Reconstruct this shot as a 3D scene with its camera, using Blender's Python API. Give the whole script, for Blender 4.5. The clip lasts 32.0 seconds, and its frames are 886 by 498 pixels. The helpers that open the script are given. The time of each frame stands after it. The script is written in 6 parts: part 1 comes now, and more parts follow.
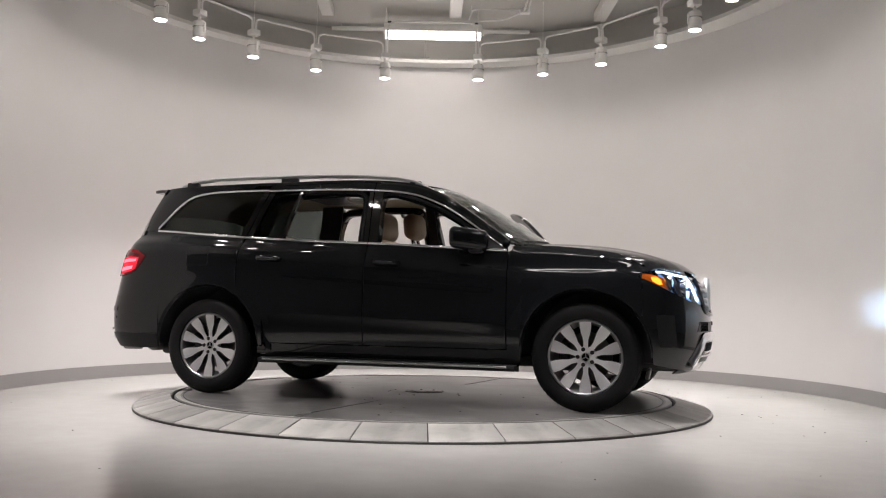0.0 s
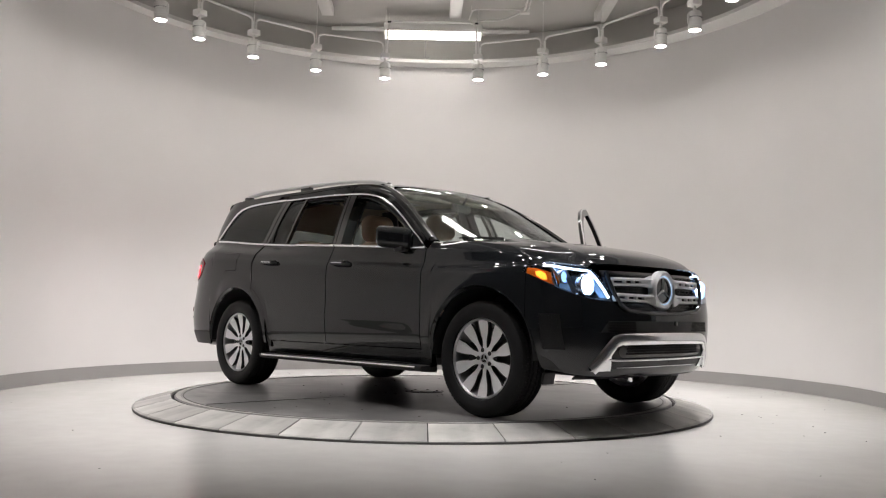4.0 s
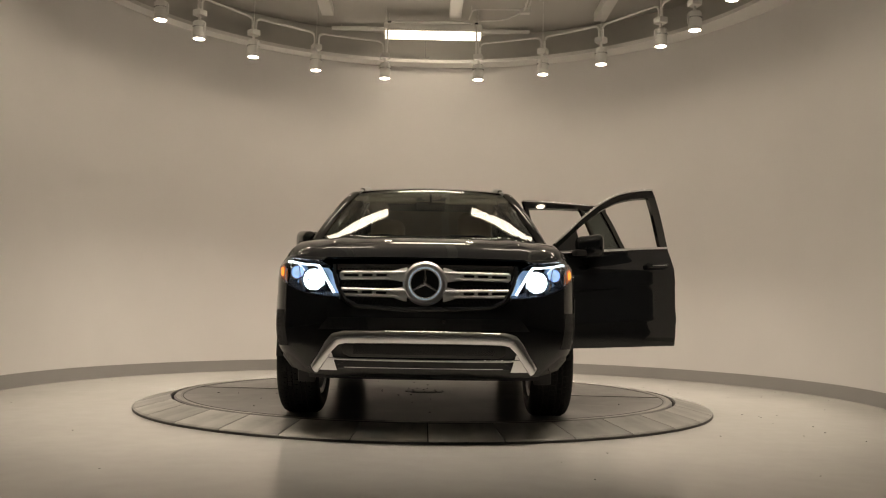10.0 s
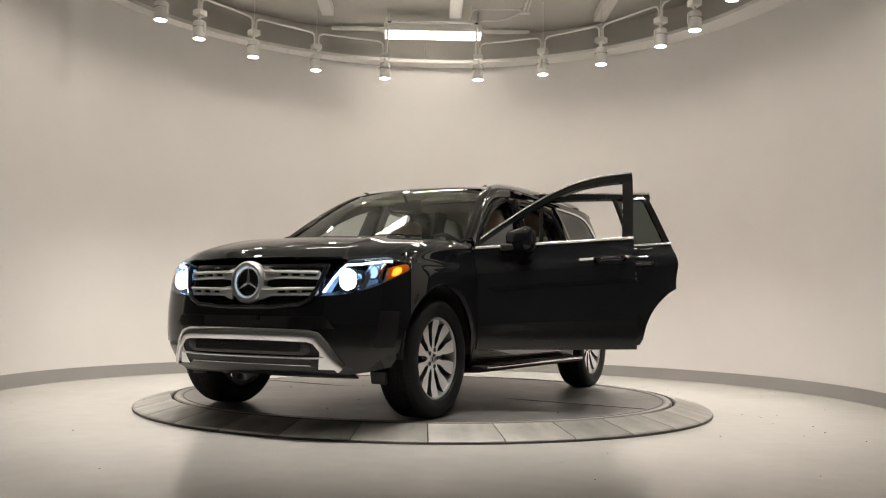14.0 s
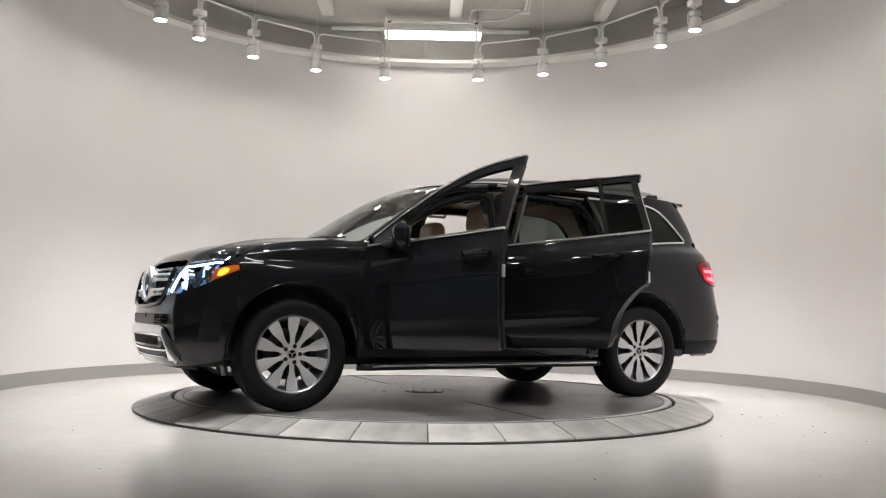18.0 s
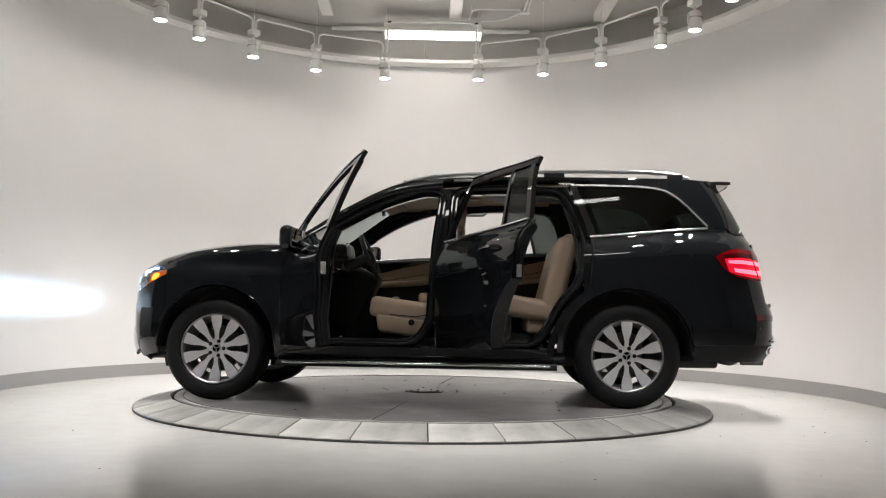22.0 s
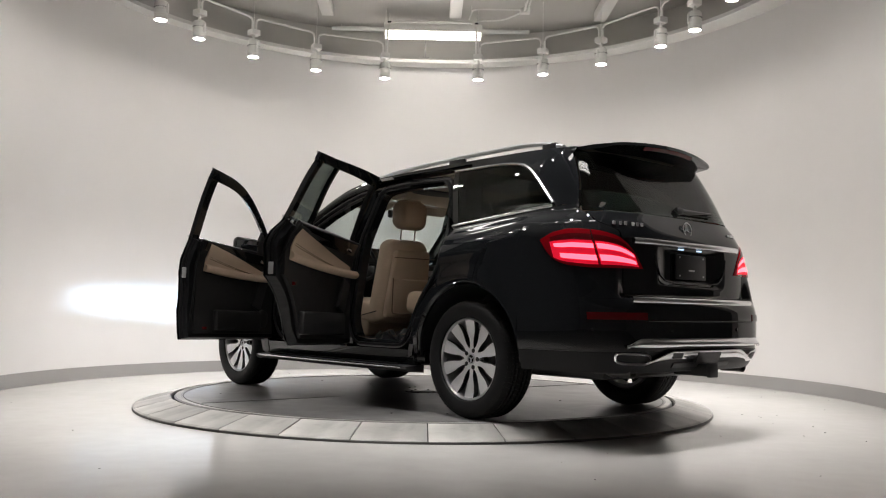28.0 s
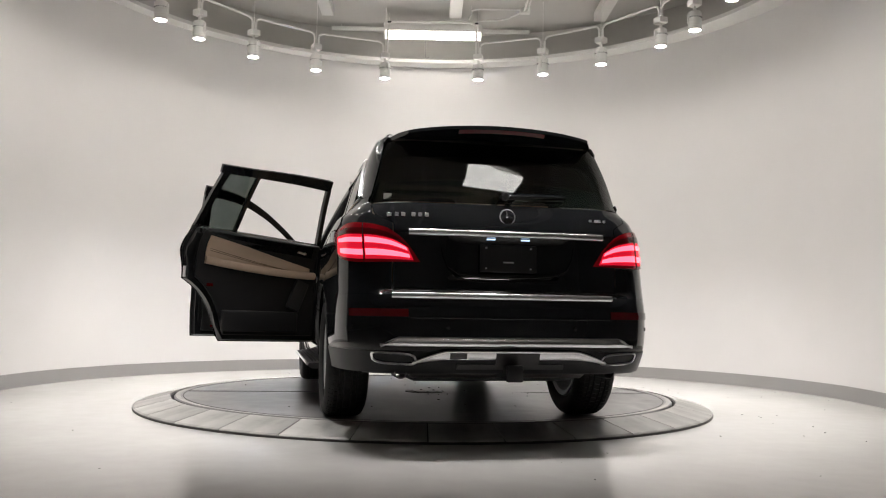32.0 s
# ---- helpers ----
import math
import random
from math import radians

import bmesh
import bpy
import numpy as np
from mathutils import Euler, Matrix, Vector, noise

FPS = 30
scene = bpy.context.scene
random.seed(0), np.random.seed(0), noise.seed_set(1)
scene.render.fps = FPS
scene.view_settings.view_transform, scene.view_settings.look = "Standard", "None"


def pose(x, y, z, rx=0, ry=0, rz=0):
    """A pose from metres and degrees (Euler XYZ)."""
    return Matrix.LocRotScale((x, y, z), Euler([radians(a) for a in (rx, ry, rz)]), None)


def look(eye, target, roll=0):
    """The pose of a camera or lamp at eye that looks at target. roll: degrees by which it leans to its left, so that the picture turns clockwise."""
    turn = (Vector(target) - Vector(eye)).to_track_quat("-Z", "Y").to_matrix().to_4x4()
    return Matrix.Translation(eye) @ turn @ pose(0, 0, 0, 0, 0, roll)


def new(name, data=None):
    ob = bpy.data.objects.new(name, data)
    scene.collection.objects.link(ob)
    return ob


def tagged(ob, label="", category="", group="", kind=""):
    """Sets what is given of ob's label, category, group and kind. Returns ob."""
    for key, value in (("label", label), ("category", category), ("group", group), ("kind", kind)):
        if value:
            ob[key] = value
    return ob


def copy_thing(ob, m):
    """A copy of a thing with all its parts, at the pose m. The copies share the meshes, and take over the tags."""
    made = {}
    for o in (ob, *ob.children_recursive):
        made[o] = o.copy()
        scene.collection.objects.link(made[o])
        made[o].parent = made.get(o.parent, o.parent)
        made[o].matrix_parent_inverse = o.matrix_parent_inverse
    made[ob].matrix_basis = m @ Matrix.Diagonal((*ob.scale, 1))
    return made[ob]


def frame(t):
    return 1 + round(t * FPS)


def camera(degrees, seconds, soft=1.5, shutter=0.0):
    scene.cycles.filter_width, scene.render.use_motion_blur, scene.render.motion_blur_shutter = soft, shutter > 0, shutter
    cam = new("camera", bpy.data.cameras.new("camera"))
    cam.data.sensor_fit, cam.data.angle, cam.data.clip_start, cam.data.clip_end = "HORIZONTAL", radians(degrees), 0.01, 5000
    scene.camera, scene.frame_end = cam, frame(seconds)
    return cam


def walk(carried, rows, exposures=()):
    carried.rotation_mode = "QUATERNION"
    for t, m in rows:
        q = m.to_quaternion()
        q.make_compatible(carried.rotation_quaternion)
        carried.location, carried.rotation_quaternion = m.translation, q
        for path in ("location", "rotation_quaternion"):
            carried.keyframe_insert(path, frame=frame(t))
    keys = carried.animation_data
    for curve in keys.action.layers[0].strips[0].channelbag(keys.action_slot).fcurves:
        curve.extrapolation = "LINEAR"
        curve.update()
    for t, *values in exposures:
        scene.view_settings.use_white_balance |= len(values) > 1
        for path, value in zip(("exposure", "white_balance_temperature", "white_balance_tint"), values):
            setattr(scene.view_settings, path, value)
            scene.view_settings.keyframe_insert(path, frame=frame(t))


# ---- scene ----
cam = camera(54.16, 32.0, soft=1.1)
EYE = Vector((0.0, -7.430, 0.763))
YAW, PITCH, ROLL = radians(1.06), radians(4.217), 0.911
AIM = EYE + Vector((math.sin(YAW) * math.cos(PITCH), math.cos(YAW) * math.cos(PITCH), math.sin(PITCH)))
walk(cam, [(0.0, look(EYE, AIM, ROLL)), (32.0, look(EYE, AIM, ROLL))],
     exposures=[(0.0, 0.04, 6600, 15), (5.6, 0.12, 6500, 12), (7.0, -0.10, 7900, 13), (9.8, -0.58, 8500, 12),
                (12.6, -0.26, 8700, 12), (13.6, -0.08, 8000, 11), (14.5, 0.14, 6700, 10), (17.0, 0.24, 6550, 11), (21.0, 0.27, 6500, 10), (25.0, 0.12, 6550, 11), (28.0, 0.18, 6600, 11), (32.0, 0.28, 6600, 11)])

# ---- plan in numbers ----
WALL_C, WALL_R, WALL_H = Vector((0.07, 0.451, 0.0)), 3.926, 4.15
DISC_Z, DISC_R, RING_R = 0.085, 2.036, 2.335
LAMP_Z, LAMP_R, LAMP_C = 3.70, 2.83, Vector((-0.03, 0.56, 0.0))
LAMP_ANGLES = (165, 152, 136, 119, 101, 77, 60, 44, 26, 14, -4, -20, -36, -52, -68, -84, -100, -116, -132, -148, 196, 181)
CEIL_Z = 4.62

# ---- world and lights ----
world = bpy.data.worlds.new("world")
scene.world = world
world.use_nodes = True
world.node_tree.nodes["Background"].inputs[0].default_value = (0.9, 0.95, 1.0, 1)
world.node_tree.nodes["Background"].inputs[1].default_value = 0.02
SPOT_WATTS, TUBE_GLOW = 275.0, 12.5


def spot(place, target, watts, degrees, blend, colour=(1.0, 0.985, 0.985)):
    data = bpy.data.lights.new("spot_beam", "SPOT")
    data.energy, data.spot_size, data.spot_blend, data.color, data.shadow_soft_size = watts, radians(degrees), blend, colour, 0.05
    ob = new("spot_beam", data)
    ob.matrix_world = look(place, target)
    return ob


# ---- materials ----
def material(name):
    m = bpy.data.materials.new(name)
    m.use_nodes = True
    return m, m.node_tree.nodes, m.node_tree.links, m.node_tree.nodes["Principled BSDF"]


def plain(name, colour, rough=0.5, metal=0.0, coat=0.0, vary=0.06, scale=8.0, bump=0.0, bump_scale=200.0, spec=0.5):
    """A surface with a soft variation of tone at two scales and a fine grain."""
    m, n, l, b = material(name)
    tex = n.new("ShaderNodeTexCoord")
    big = n.new("ShaderNodeTexNoise")
    big.inputs["Scale"].default_value, big.inputs["Detail"].default_value = scale, 6
    l.new(tex.outputs["Object"], big.inputs["Vector"])
    mix = n.new("ShaderNodeMix")
    mix.data_type = "RGBA"
    c = Vector(colour)
    mix.inputs[6].default_value = (*(c * (1 - vary)), 1)
    mix.inputs[7].default_value = (*(c * (1 + vary)), 1)
    l.new(big.outputs["Fac"], mix.inputs[0])
    l.new(mix.outputs[2], b.inputs["Base Color"])
    ro = n.new("ShaderNodeMapRange")
    ro.inputs["To Min"].default_value, ro.inputs["To Max"].default_value = max(0, rough * 0.85), min(1, rough * 1.15)
    l.new(big.outputs["Fac"], ro.inputs["Value"])
    l.new(ro.outputs[0], b.inputs["Roughness"])
    b.inputs["Metallic"].default_value = metal
    b.inputs["Coat Weight"].default_value = coat
    b.inputs["Coat Roughness"].default_value = 0.03
    b.inputs["Specular IOR Level"].default_value = spec
    if bump:
        fine = n.new("ShaderNodeTexNoise")
        fine.inputs["Scale"].default_value, fine.inputs["Detail"].default_value = bump_scale, 3
        l.new(tex.outputs["Object"], fine.inputs["Vector"])
        bp = n.new("ShaderNodeBump")
        bp.inputs["Strength"].default_value, bp.inputs["Distance"].default_value = bump, 0.002
        l.new(fine.outputs["Fac"], bp.inputs["Height"])
        l.new(bp.outputs["Normal"], b.inputs["Normal"])
    return m


def glow(name, colour, strength):
    m, n, l, b = material(name)
    b.inputs["Base Color"].default_value = (*colour, 1)
    b.inputs["Emission Color"].default_value = (*colour, 1)
    b.inputs["Emission Strength"].default_value = strength
    b.inputs["Roughness"].default_value = 0.12
    return m


def sheet_glass(name, tint, gloss=1.0):
    """Thin glass: tinted see-through with a sharp mirror part that grows at grazing angles."""
    m, n, l, b = material(name)
    out = n["Material Output"]
    tr, gl, fr, mx = n.new("ShaderNodeBsdfTransparent"), n.new("ShaderNodeBsdfGlossy"), n.new("ShaderNodeLayerWeight"), n.new("ShaderNodeMixShader")
    pw, ad = n.new("ShaderNodeMath"), n.new("ShaderNodeMath")
    pw.operation, ad.operation = "POWER", "MULTIPLY_ADD"
    pw.inputs[1].default_value = 4.5
    ad.inputs[1].default_value, ad.inputs[2].default_value = 0.7, 0.03
    tr.inputs[0].default_value = (*tint, 1)
    gl.inputs["Color"].default_value = (gloss, gloss, gloss, 1)
    gl.inputs["Roughness"].default_value = 0.01
    l.new(fr.outputs["Facing"], pw.inputs[0])
    l.new(pw.outputs[0], ad.inputs[0])
    l.new(ad.outputs[0], mx.inputs[0])
    l.new(tr.outputs[0], mx.inputs[1])
    l.new(gl.outputs[0], mx.inputs[2])
    l.new(mx.outputs[0], out.inputs["Surface"])
    n.remove(b)
    return m


PAINT = plain("black_paint", (0.0105, 0.0118, 0.0136), 0.03, 0.0, 0.0, 0.1, 3.0)
PLASTIC = plain("black_plastic", (0.020, 0.020, 0.021), 0.42, bump=0.15, bump_scale=600)
GLOSS_BLACK = plain("gloss_black_trim", (0.009, 0.009, 0.009), 0.08, coat=0.6)
RUBBER = plain("tyre_rubber", (0.010, 0.010, 0.0105), 0.62, vary=0.2, scale=14, bump=0.3, bump_scale=300, spec=0.25)
CHROME = plain("chrome", (0.86, 0.87, 0.89), 0.16, 1.0, vary=0.02)
SATIN = plain("satin_aluminium", (0.66, 0.67, 0.68), 0.40, 0.85, vary=0.04)
RIM_FACE = plain("machined_alloy", (0.82, 0.82, 0.83), 0.38, 0.35, vary=0.05, scale=30)
RIM_LIP = plain("alloy_rim_lip", (0.50, 0.50, 0.51), 0.34, 0.7, vary=0.05, scale=30)
RIM_DARK = plain("dark_alloy", (0.045, 0.045, 0.048), 0.4, 0.6)
IRON = plain("brake_iron", (0.16, 0.155, 0.15), 0.45, 0.9, vary=0.25, scale=40)
LEATHER = plain("tan_leather", (0.60, 0.46, 0.34), 0.5, vary=0.07, scale=10, bump=0.35, bump_scale=350)
DARK_TRIM = plain("dark_interior_trim", (0.0095, 0.0095, 0.010), 0.5, vary=0.15, scale=20, bump=0.3, bump_scale=400)
CARPET = plain("black_carpet", (0.02, 0.02, 0.02), 0.95, vary=0.2, scale=60, bump=0.8, bump_scale=500)
LINER = plain("beige_headliner", (0.46, 0.40, 0.32), 0.9, vary=0.05, bump=0.3, bump_scale=500)
CLEAR = sheet_glass("clear_windscreen_glass", (0.80, 0.85, 0.84))
PRIVACY = sheet_glass("dark_privacy_glass", (0.34, 0.37, 0.36))
LENS = sheet_glass("clear_lamp_lens", (0.93, 0.95, 0.97))
WHITE_PAINT = plain("white_enamel", (0.78, 0.77, 0.74), 0.4, vary=0.03)
WALL_PAINT = plain("warm_white_wall_paint", (0.77, 0.755, 0.742), 0.75, vary=0.05, scale=1.0, bump=0.1, bump_scale=90)
CEIL_PAINT = plain("grey_ceiling_paint", (0.53, 0.515, 0.485), 0.5, vary=0.05, scale=2)
SKIRT_PAINT = plain("grey_baseboard_paint", (0.34, 0.33, 0.32), 0.6, vary=0.05, scale=5)
DARK_WALL = plain("grey_wall_paint", (0.60, 0.59, 0.58), 0.8)
TUBE = glow("lit_fluorescent_diffuser", (1.0, 0.97, 0.93), TUBE_GLOW)
SPOT_FACE = glow("lit_spot_lens", (1.0, 0.96, 0.91), 95.0)


def floor_material(name, colour, rough, stain, seed, differ=0.0, dirt_shade=0.0, dust=0.0):
    """Sealed concrete: cloudy tone, darker stains, scuffs and specks, with a worn gloss."""
    m, n, l, b = material(name)
    tex, off = n.new("ShaderNodeTexCoord"), n.new("ShaderNodeMapping")
    off.inputs["Location"].default_value = (seed, seed * 0.7, 0)
    l.new(tex.outputs["Object"], off.inputs["Vector"])

    def noise_at(scale, detail, distortion=0.0):
        t = n.new("ShaderNodeTexNoise")
        t.inputs["Scale"].default_value, t.inputs["Detail"].default_value, t.inputs["Distortion"].default_value = scale, detail, distortion
        l.new(off.outputs[0], t.inputs["Vector"])
        return t.outputs["Fac"]

    def ramp(src, a, z, lo, hi):
        r = n.new("ShaderNodeMapRange")
        for k, v in zip(("From Min", "From Max", "To Min", "To Max"), (a, z, lo, hi)):
            r.inputs[k].default_value = v
        l.new(src, r.inputs["Value"])
        return r.outputs[0]

    def mul(x, y):
        k = n.new("ShaderNodeMath")
        k.operation = "MULTIPLY"
        l.new(x, k.inputs[0])
        l.new(y, k.inputs[1])
        return k.outputs[0]
    tone = mul(ramp(noise_at(0.9, 3), 0.0, 1.0, 1 - 1.6 * stain, 1 + 0.6 * stain), ramp(noise_at(7, 3), 0.0, 1.0, 0.94, 1.06))
    scuff = n.new("ShaderNodeTexNoise")
    scuff.inputs["Scale"].default_value, scuff.inputs["Detail"].default_value = 1.0, 5
    sc = n.new("ShaderNodeMapping")
    sc.inputs["Scale"].default_value = (0.8, 6, 1)
    l.new(off.outputs[0], sc.inputs["Vector"])
    l.new(sc.outputs[0], scuff.inputs["Vector"])
    if stain > 0.1:
        tone = mul(tone, ramp(scuff.outputs["Fac"], 0.42, 0.80, 1.0, 1 - stain))
    if dirt_shade:
        # tyre dirt and painted shade of the car over the middle, ragged towards the edge
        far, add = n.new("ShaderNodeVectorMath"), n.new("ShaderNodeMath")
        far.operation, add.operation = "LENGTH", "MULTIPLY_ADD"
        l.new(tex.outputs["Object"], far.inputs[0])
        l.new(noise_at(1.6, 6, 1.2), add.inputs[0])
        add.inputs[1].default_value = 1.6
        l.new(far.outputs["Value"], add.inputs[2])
        tone = mul(tone, ramp(add.outputs[0], 1.45, 2.35, 1 - dirt_shade, 1.0))
    if dust:
        # pale cloudy dust, and small dark spots in it
        tone = mul(tone, ramp(noise_at(1.9, 7, 1.0), 0.48, 0.66, 1.0, 1 + dust))
        tone = mul(tone, ramp(noise_at(9.0, 7, 0.6), 0.56, 0.70, 1.0, 1 - 0.45 * dust))
    if differ:
        tone = mul(tone, ramp(n.new("ShaderNodeObjectInfo").outputs["Random"], 0.0, 1.0, 1 - differ, 1 + differ * 0.5))
    mix = n.new("ShaderNodeMix")
    mix.data_type, mix.blend_type = "RGBA", "MULTIPLY"
    mix.inputs[0].default_value = 1.0
    mix.inputs[6].default_value = (*colour, 1)
    comb = n.new("ShaderNodeCombineColor")
    for i in range(3):
        l.new(tone, comb.inputs[i])
    l.new(comb.outputs[0], mix.inputs[7])
    l.new(mix.outputs[2], b.inputs["Base Color"])
    l.new(ramp(noise_at(1.4, 2), 0.0, 1.0, rough * 0.9, rough * 1.12), b.inputs["Roughness"])
    bp = n.new("ShaderNodeBump")
    bp.inputs["Strength"].default_value, bp.inputs["Distance"].default_value = 0.02, 0.004
    l.new(noise_at(5, 2), bp.inputs["Height"])
    l.new(bp.outputs["Normal"], b.inputs["Normal"])
    return m


FLOOR_MAT = floor_material("sealed_concrete", (0.60, 0.583, 0.560), 0.145, 0.095, 3.0)
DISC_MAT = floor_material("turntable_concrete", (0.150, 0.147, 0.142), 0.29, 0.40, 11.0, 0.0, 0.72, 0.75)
TILE_MAT = floor_material("ring_plate_metal", (0.49, 0.48, 0.45), 0.36, 0.30, 21.0, 0.34, 0.0, 0.30)


# ---- mesh helpers ----
def mesh_of(verts, faces, smooth=True):
    me = bpy.data.meshes.new("part")
    me.from_pydata([tuple(v) for v in verts], [], faces)
    me.polygons.foreach_set("use_smooth", [smooth] * len(me.polygons))
    return me


def part(name, data, mat, parent=None, label="", smooth=None):
    """One mesh object, from a bmesh or a mesh, under a thing or a part."""
    if isinstance(data, bmesh.types.BMesh):
        me = bpy.data.meshes.new(name)
        data.to_mesh(me)
        data.free()
        if smooth is not False:
            me.polygons.foreach_set("use_smooth", [True] * len(me.polygons))
            me.set_sharp_from_angle(angle=radians(smooth or 38))
    else:
        me = data
    me.materials.clear()
    me.materials.append(mat)
    ob = new(name, me)
    ob.parent = parent
    return tagged(ob, label)


def thing(name, place=(0, 0, 0), label="", category="", group="", kind=""):
    ob = new(name)
    ob.location = place
    return tagged(ob, label, category, group, kind)


def add_box(bm, size, m=None, bevel=0.0, segs=2):
    r = bmesh.ops.create_cube(bm, size=1.0, matrix=(m or Matrix()) @ Matrix.Diagonal((*size, 1)))
    if bevel:
        edges = {e for v in r["verts"] for e in v.link_edges}
        bmesh.ops.bevel(bm, geom=list(edges), offset=bevel, segments=segs, affect="EDGES", profile=0.5)
    return bm


def box(size, m=None, bevel=0.0, segs=2):
    return add_box(bmesh.new(), size, m, bevel, segs)


def shaped(bm, f):
    for v in bm.verts:
        v.co = Vector(f(v.co))
    return bm


def add_lathe(bm, profile, n=32, m=None, close=False):
    """Turns (radius, height) points about z."""
    m = m or Matrix()
    rings = []
    for r, z in profile:
        rings.append([bm.verts.new(m @ Vector((r * math.cos(a), r * math.sin(a), z))) for a in (2 * math.pi * i / n for i in range(n))])
    for a, b in zip(rings, rings[1:] + ([rings[0]] if close else [])):
        for i in range(n):
            bm.faces.new((a[i], a[(i + 1) % n], b[(i + 1) % n], b[i]))
    if not close:
        for ring in (rings[0], rings[-1]):
            bm.faces.new(ring)
    bmesh.ops.recalc_face_normals(bm, faces=bm.faces)
    return bm


def lathe(profile, n=32, m=None, close=False):
    return add_lathe(bmesh.new(), profile, n, m, close)


def add_sweep(bm, path, section, up=(0, 0, 1), loop=False):
    """Carries a flat closed section (side, up) along a path."""
    pts, rings = [Vector(p) for p in path], []
    n = len(pts)
    for i, p in enumerate(pts):
        a, b = (pts[i - 1], pts[(i + 1) % n]) if loop else (pts[max(i - 1, 0)], pts[min(i + 1, n - 1)])
        t = (b - a).normalized()
        ref = Vector(up)
        if abs(t.dot(ref)) > 0.98:
            ref = Vector((1, 0, 0))
        s = t.cross(ref).normalized()
        w = s.cross(t)
        rings.append([bm.verts.new(p + s * x + w * y) for x, y in section])
    k = len(section)
    for a, b in zip(rings, rings[1:] + ([rings[0]] if loop else [])):
        for i in range(k):
            bm.faces.new((a[i], a[(i + 1) % k], b[(i + 1) % k], b[i]))
    if not loop:
        bm.faces.new(rings[0])
        bm.faces.new(rings[-1])
    bmesh.ops.recalc_face_normals(bm, faces=bm.faces)
    return bm


def sweep(path, section, up=(0, 0, 1), loop=False):
    return add_sweep(bmesh.new(), path, section, up, loop)


def circle(r, n=8, squash=1.0):
    return [(r * math.cos(2 * math.pi * i / n), r * squash * math.sin(2 * math.pi * i / n)) for i in range(n)]


def rect(w, h):
    return [(-w / 2, -h / 2), (w / 2, -h / 2), (w / 2, h / 2), (-w / 2, h / 2)]


def bend(points, r=0.06, n=5):
    """A path with its corners rounded."""
    pts, out = [Vector(p) for p in points], [Vector(points[0])]
    for a, b, c in zip(pts, pts[1:], pts[2:]):
        u, v = (a - b), (c - b)
        d = min(r, u.length / 2, v.length / 2)
        p, q = b + u.normalized() * d, b + v.normalized() * d
        for i in range(n + 1):
            t = i / n
            out.append(p * (1 - t) ** 2 + b * 2 * t * (1 - t) + q * t * t)
    return out + [pts[-1]]


def bend_loop(points, r=0.06, n=5):
    """A closed path with its corners rounded."""
    pts, out = [Vector(p) for p in points], []
    for a, b, c in zip(pts[-1:] + pts[:-1], pts, pts[1:] + pts[:1]):
        u, v = (a - b), (c - b)
        d = min(r, u.length * 0.45, v.length * 0.45)
        p, q = b + u.normalized() * d, b + v.normalized() * d
        for i in range(n + 1):
            t = i / n
            out.append(p * (1 - t) ** 2 + b * 2 * t * (1 - t) + q * t * t)
    return out


def curve(*pairs):
    """A smooth function through (x, y) pairs that never overshoots."""
    xs, ys = [p[0] for p in pairs], [p[1] for p in pairs]
    d = [(b - a) / (q - p) for a, b, p, q in zip(ys, ys[1:], xs, xs[1:])]
    m = [d[0]] + [0 if a * b <= 0 else 2 * a * b / (a + b) for a, b in zip(d, d[1:])] + [d[-1]]

    def f(x):
        if x <= xs[0]:
            return ys[0] + m[0] * (x - xs[0])
        if x >= xs[-1]:
            return ys[-1] + m[-1] * (x - xs[-1])
        i = max(k for k in range(len(xs) - 1) if xs[k] <= x)
        h = xs[i + 1] - xs[i]
        t = (x - xs[i]) / h
        return (ys[i] * (1 + 2 * t) * (1 - t) ** 2 + h * m[i] * t * (1 - t) ** 2
                + ys[i + 1] * t * t * (3 - 2 * t) + h * m[i + 1] * t * t * (t - 1))
    return f


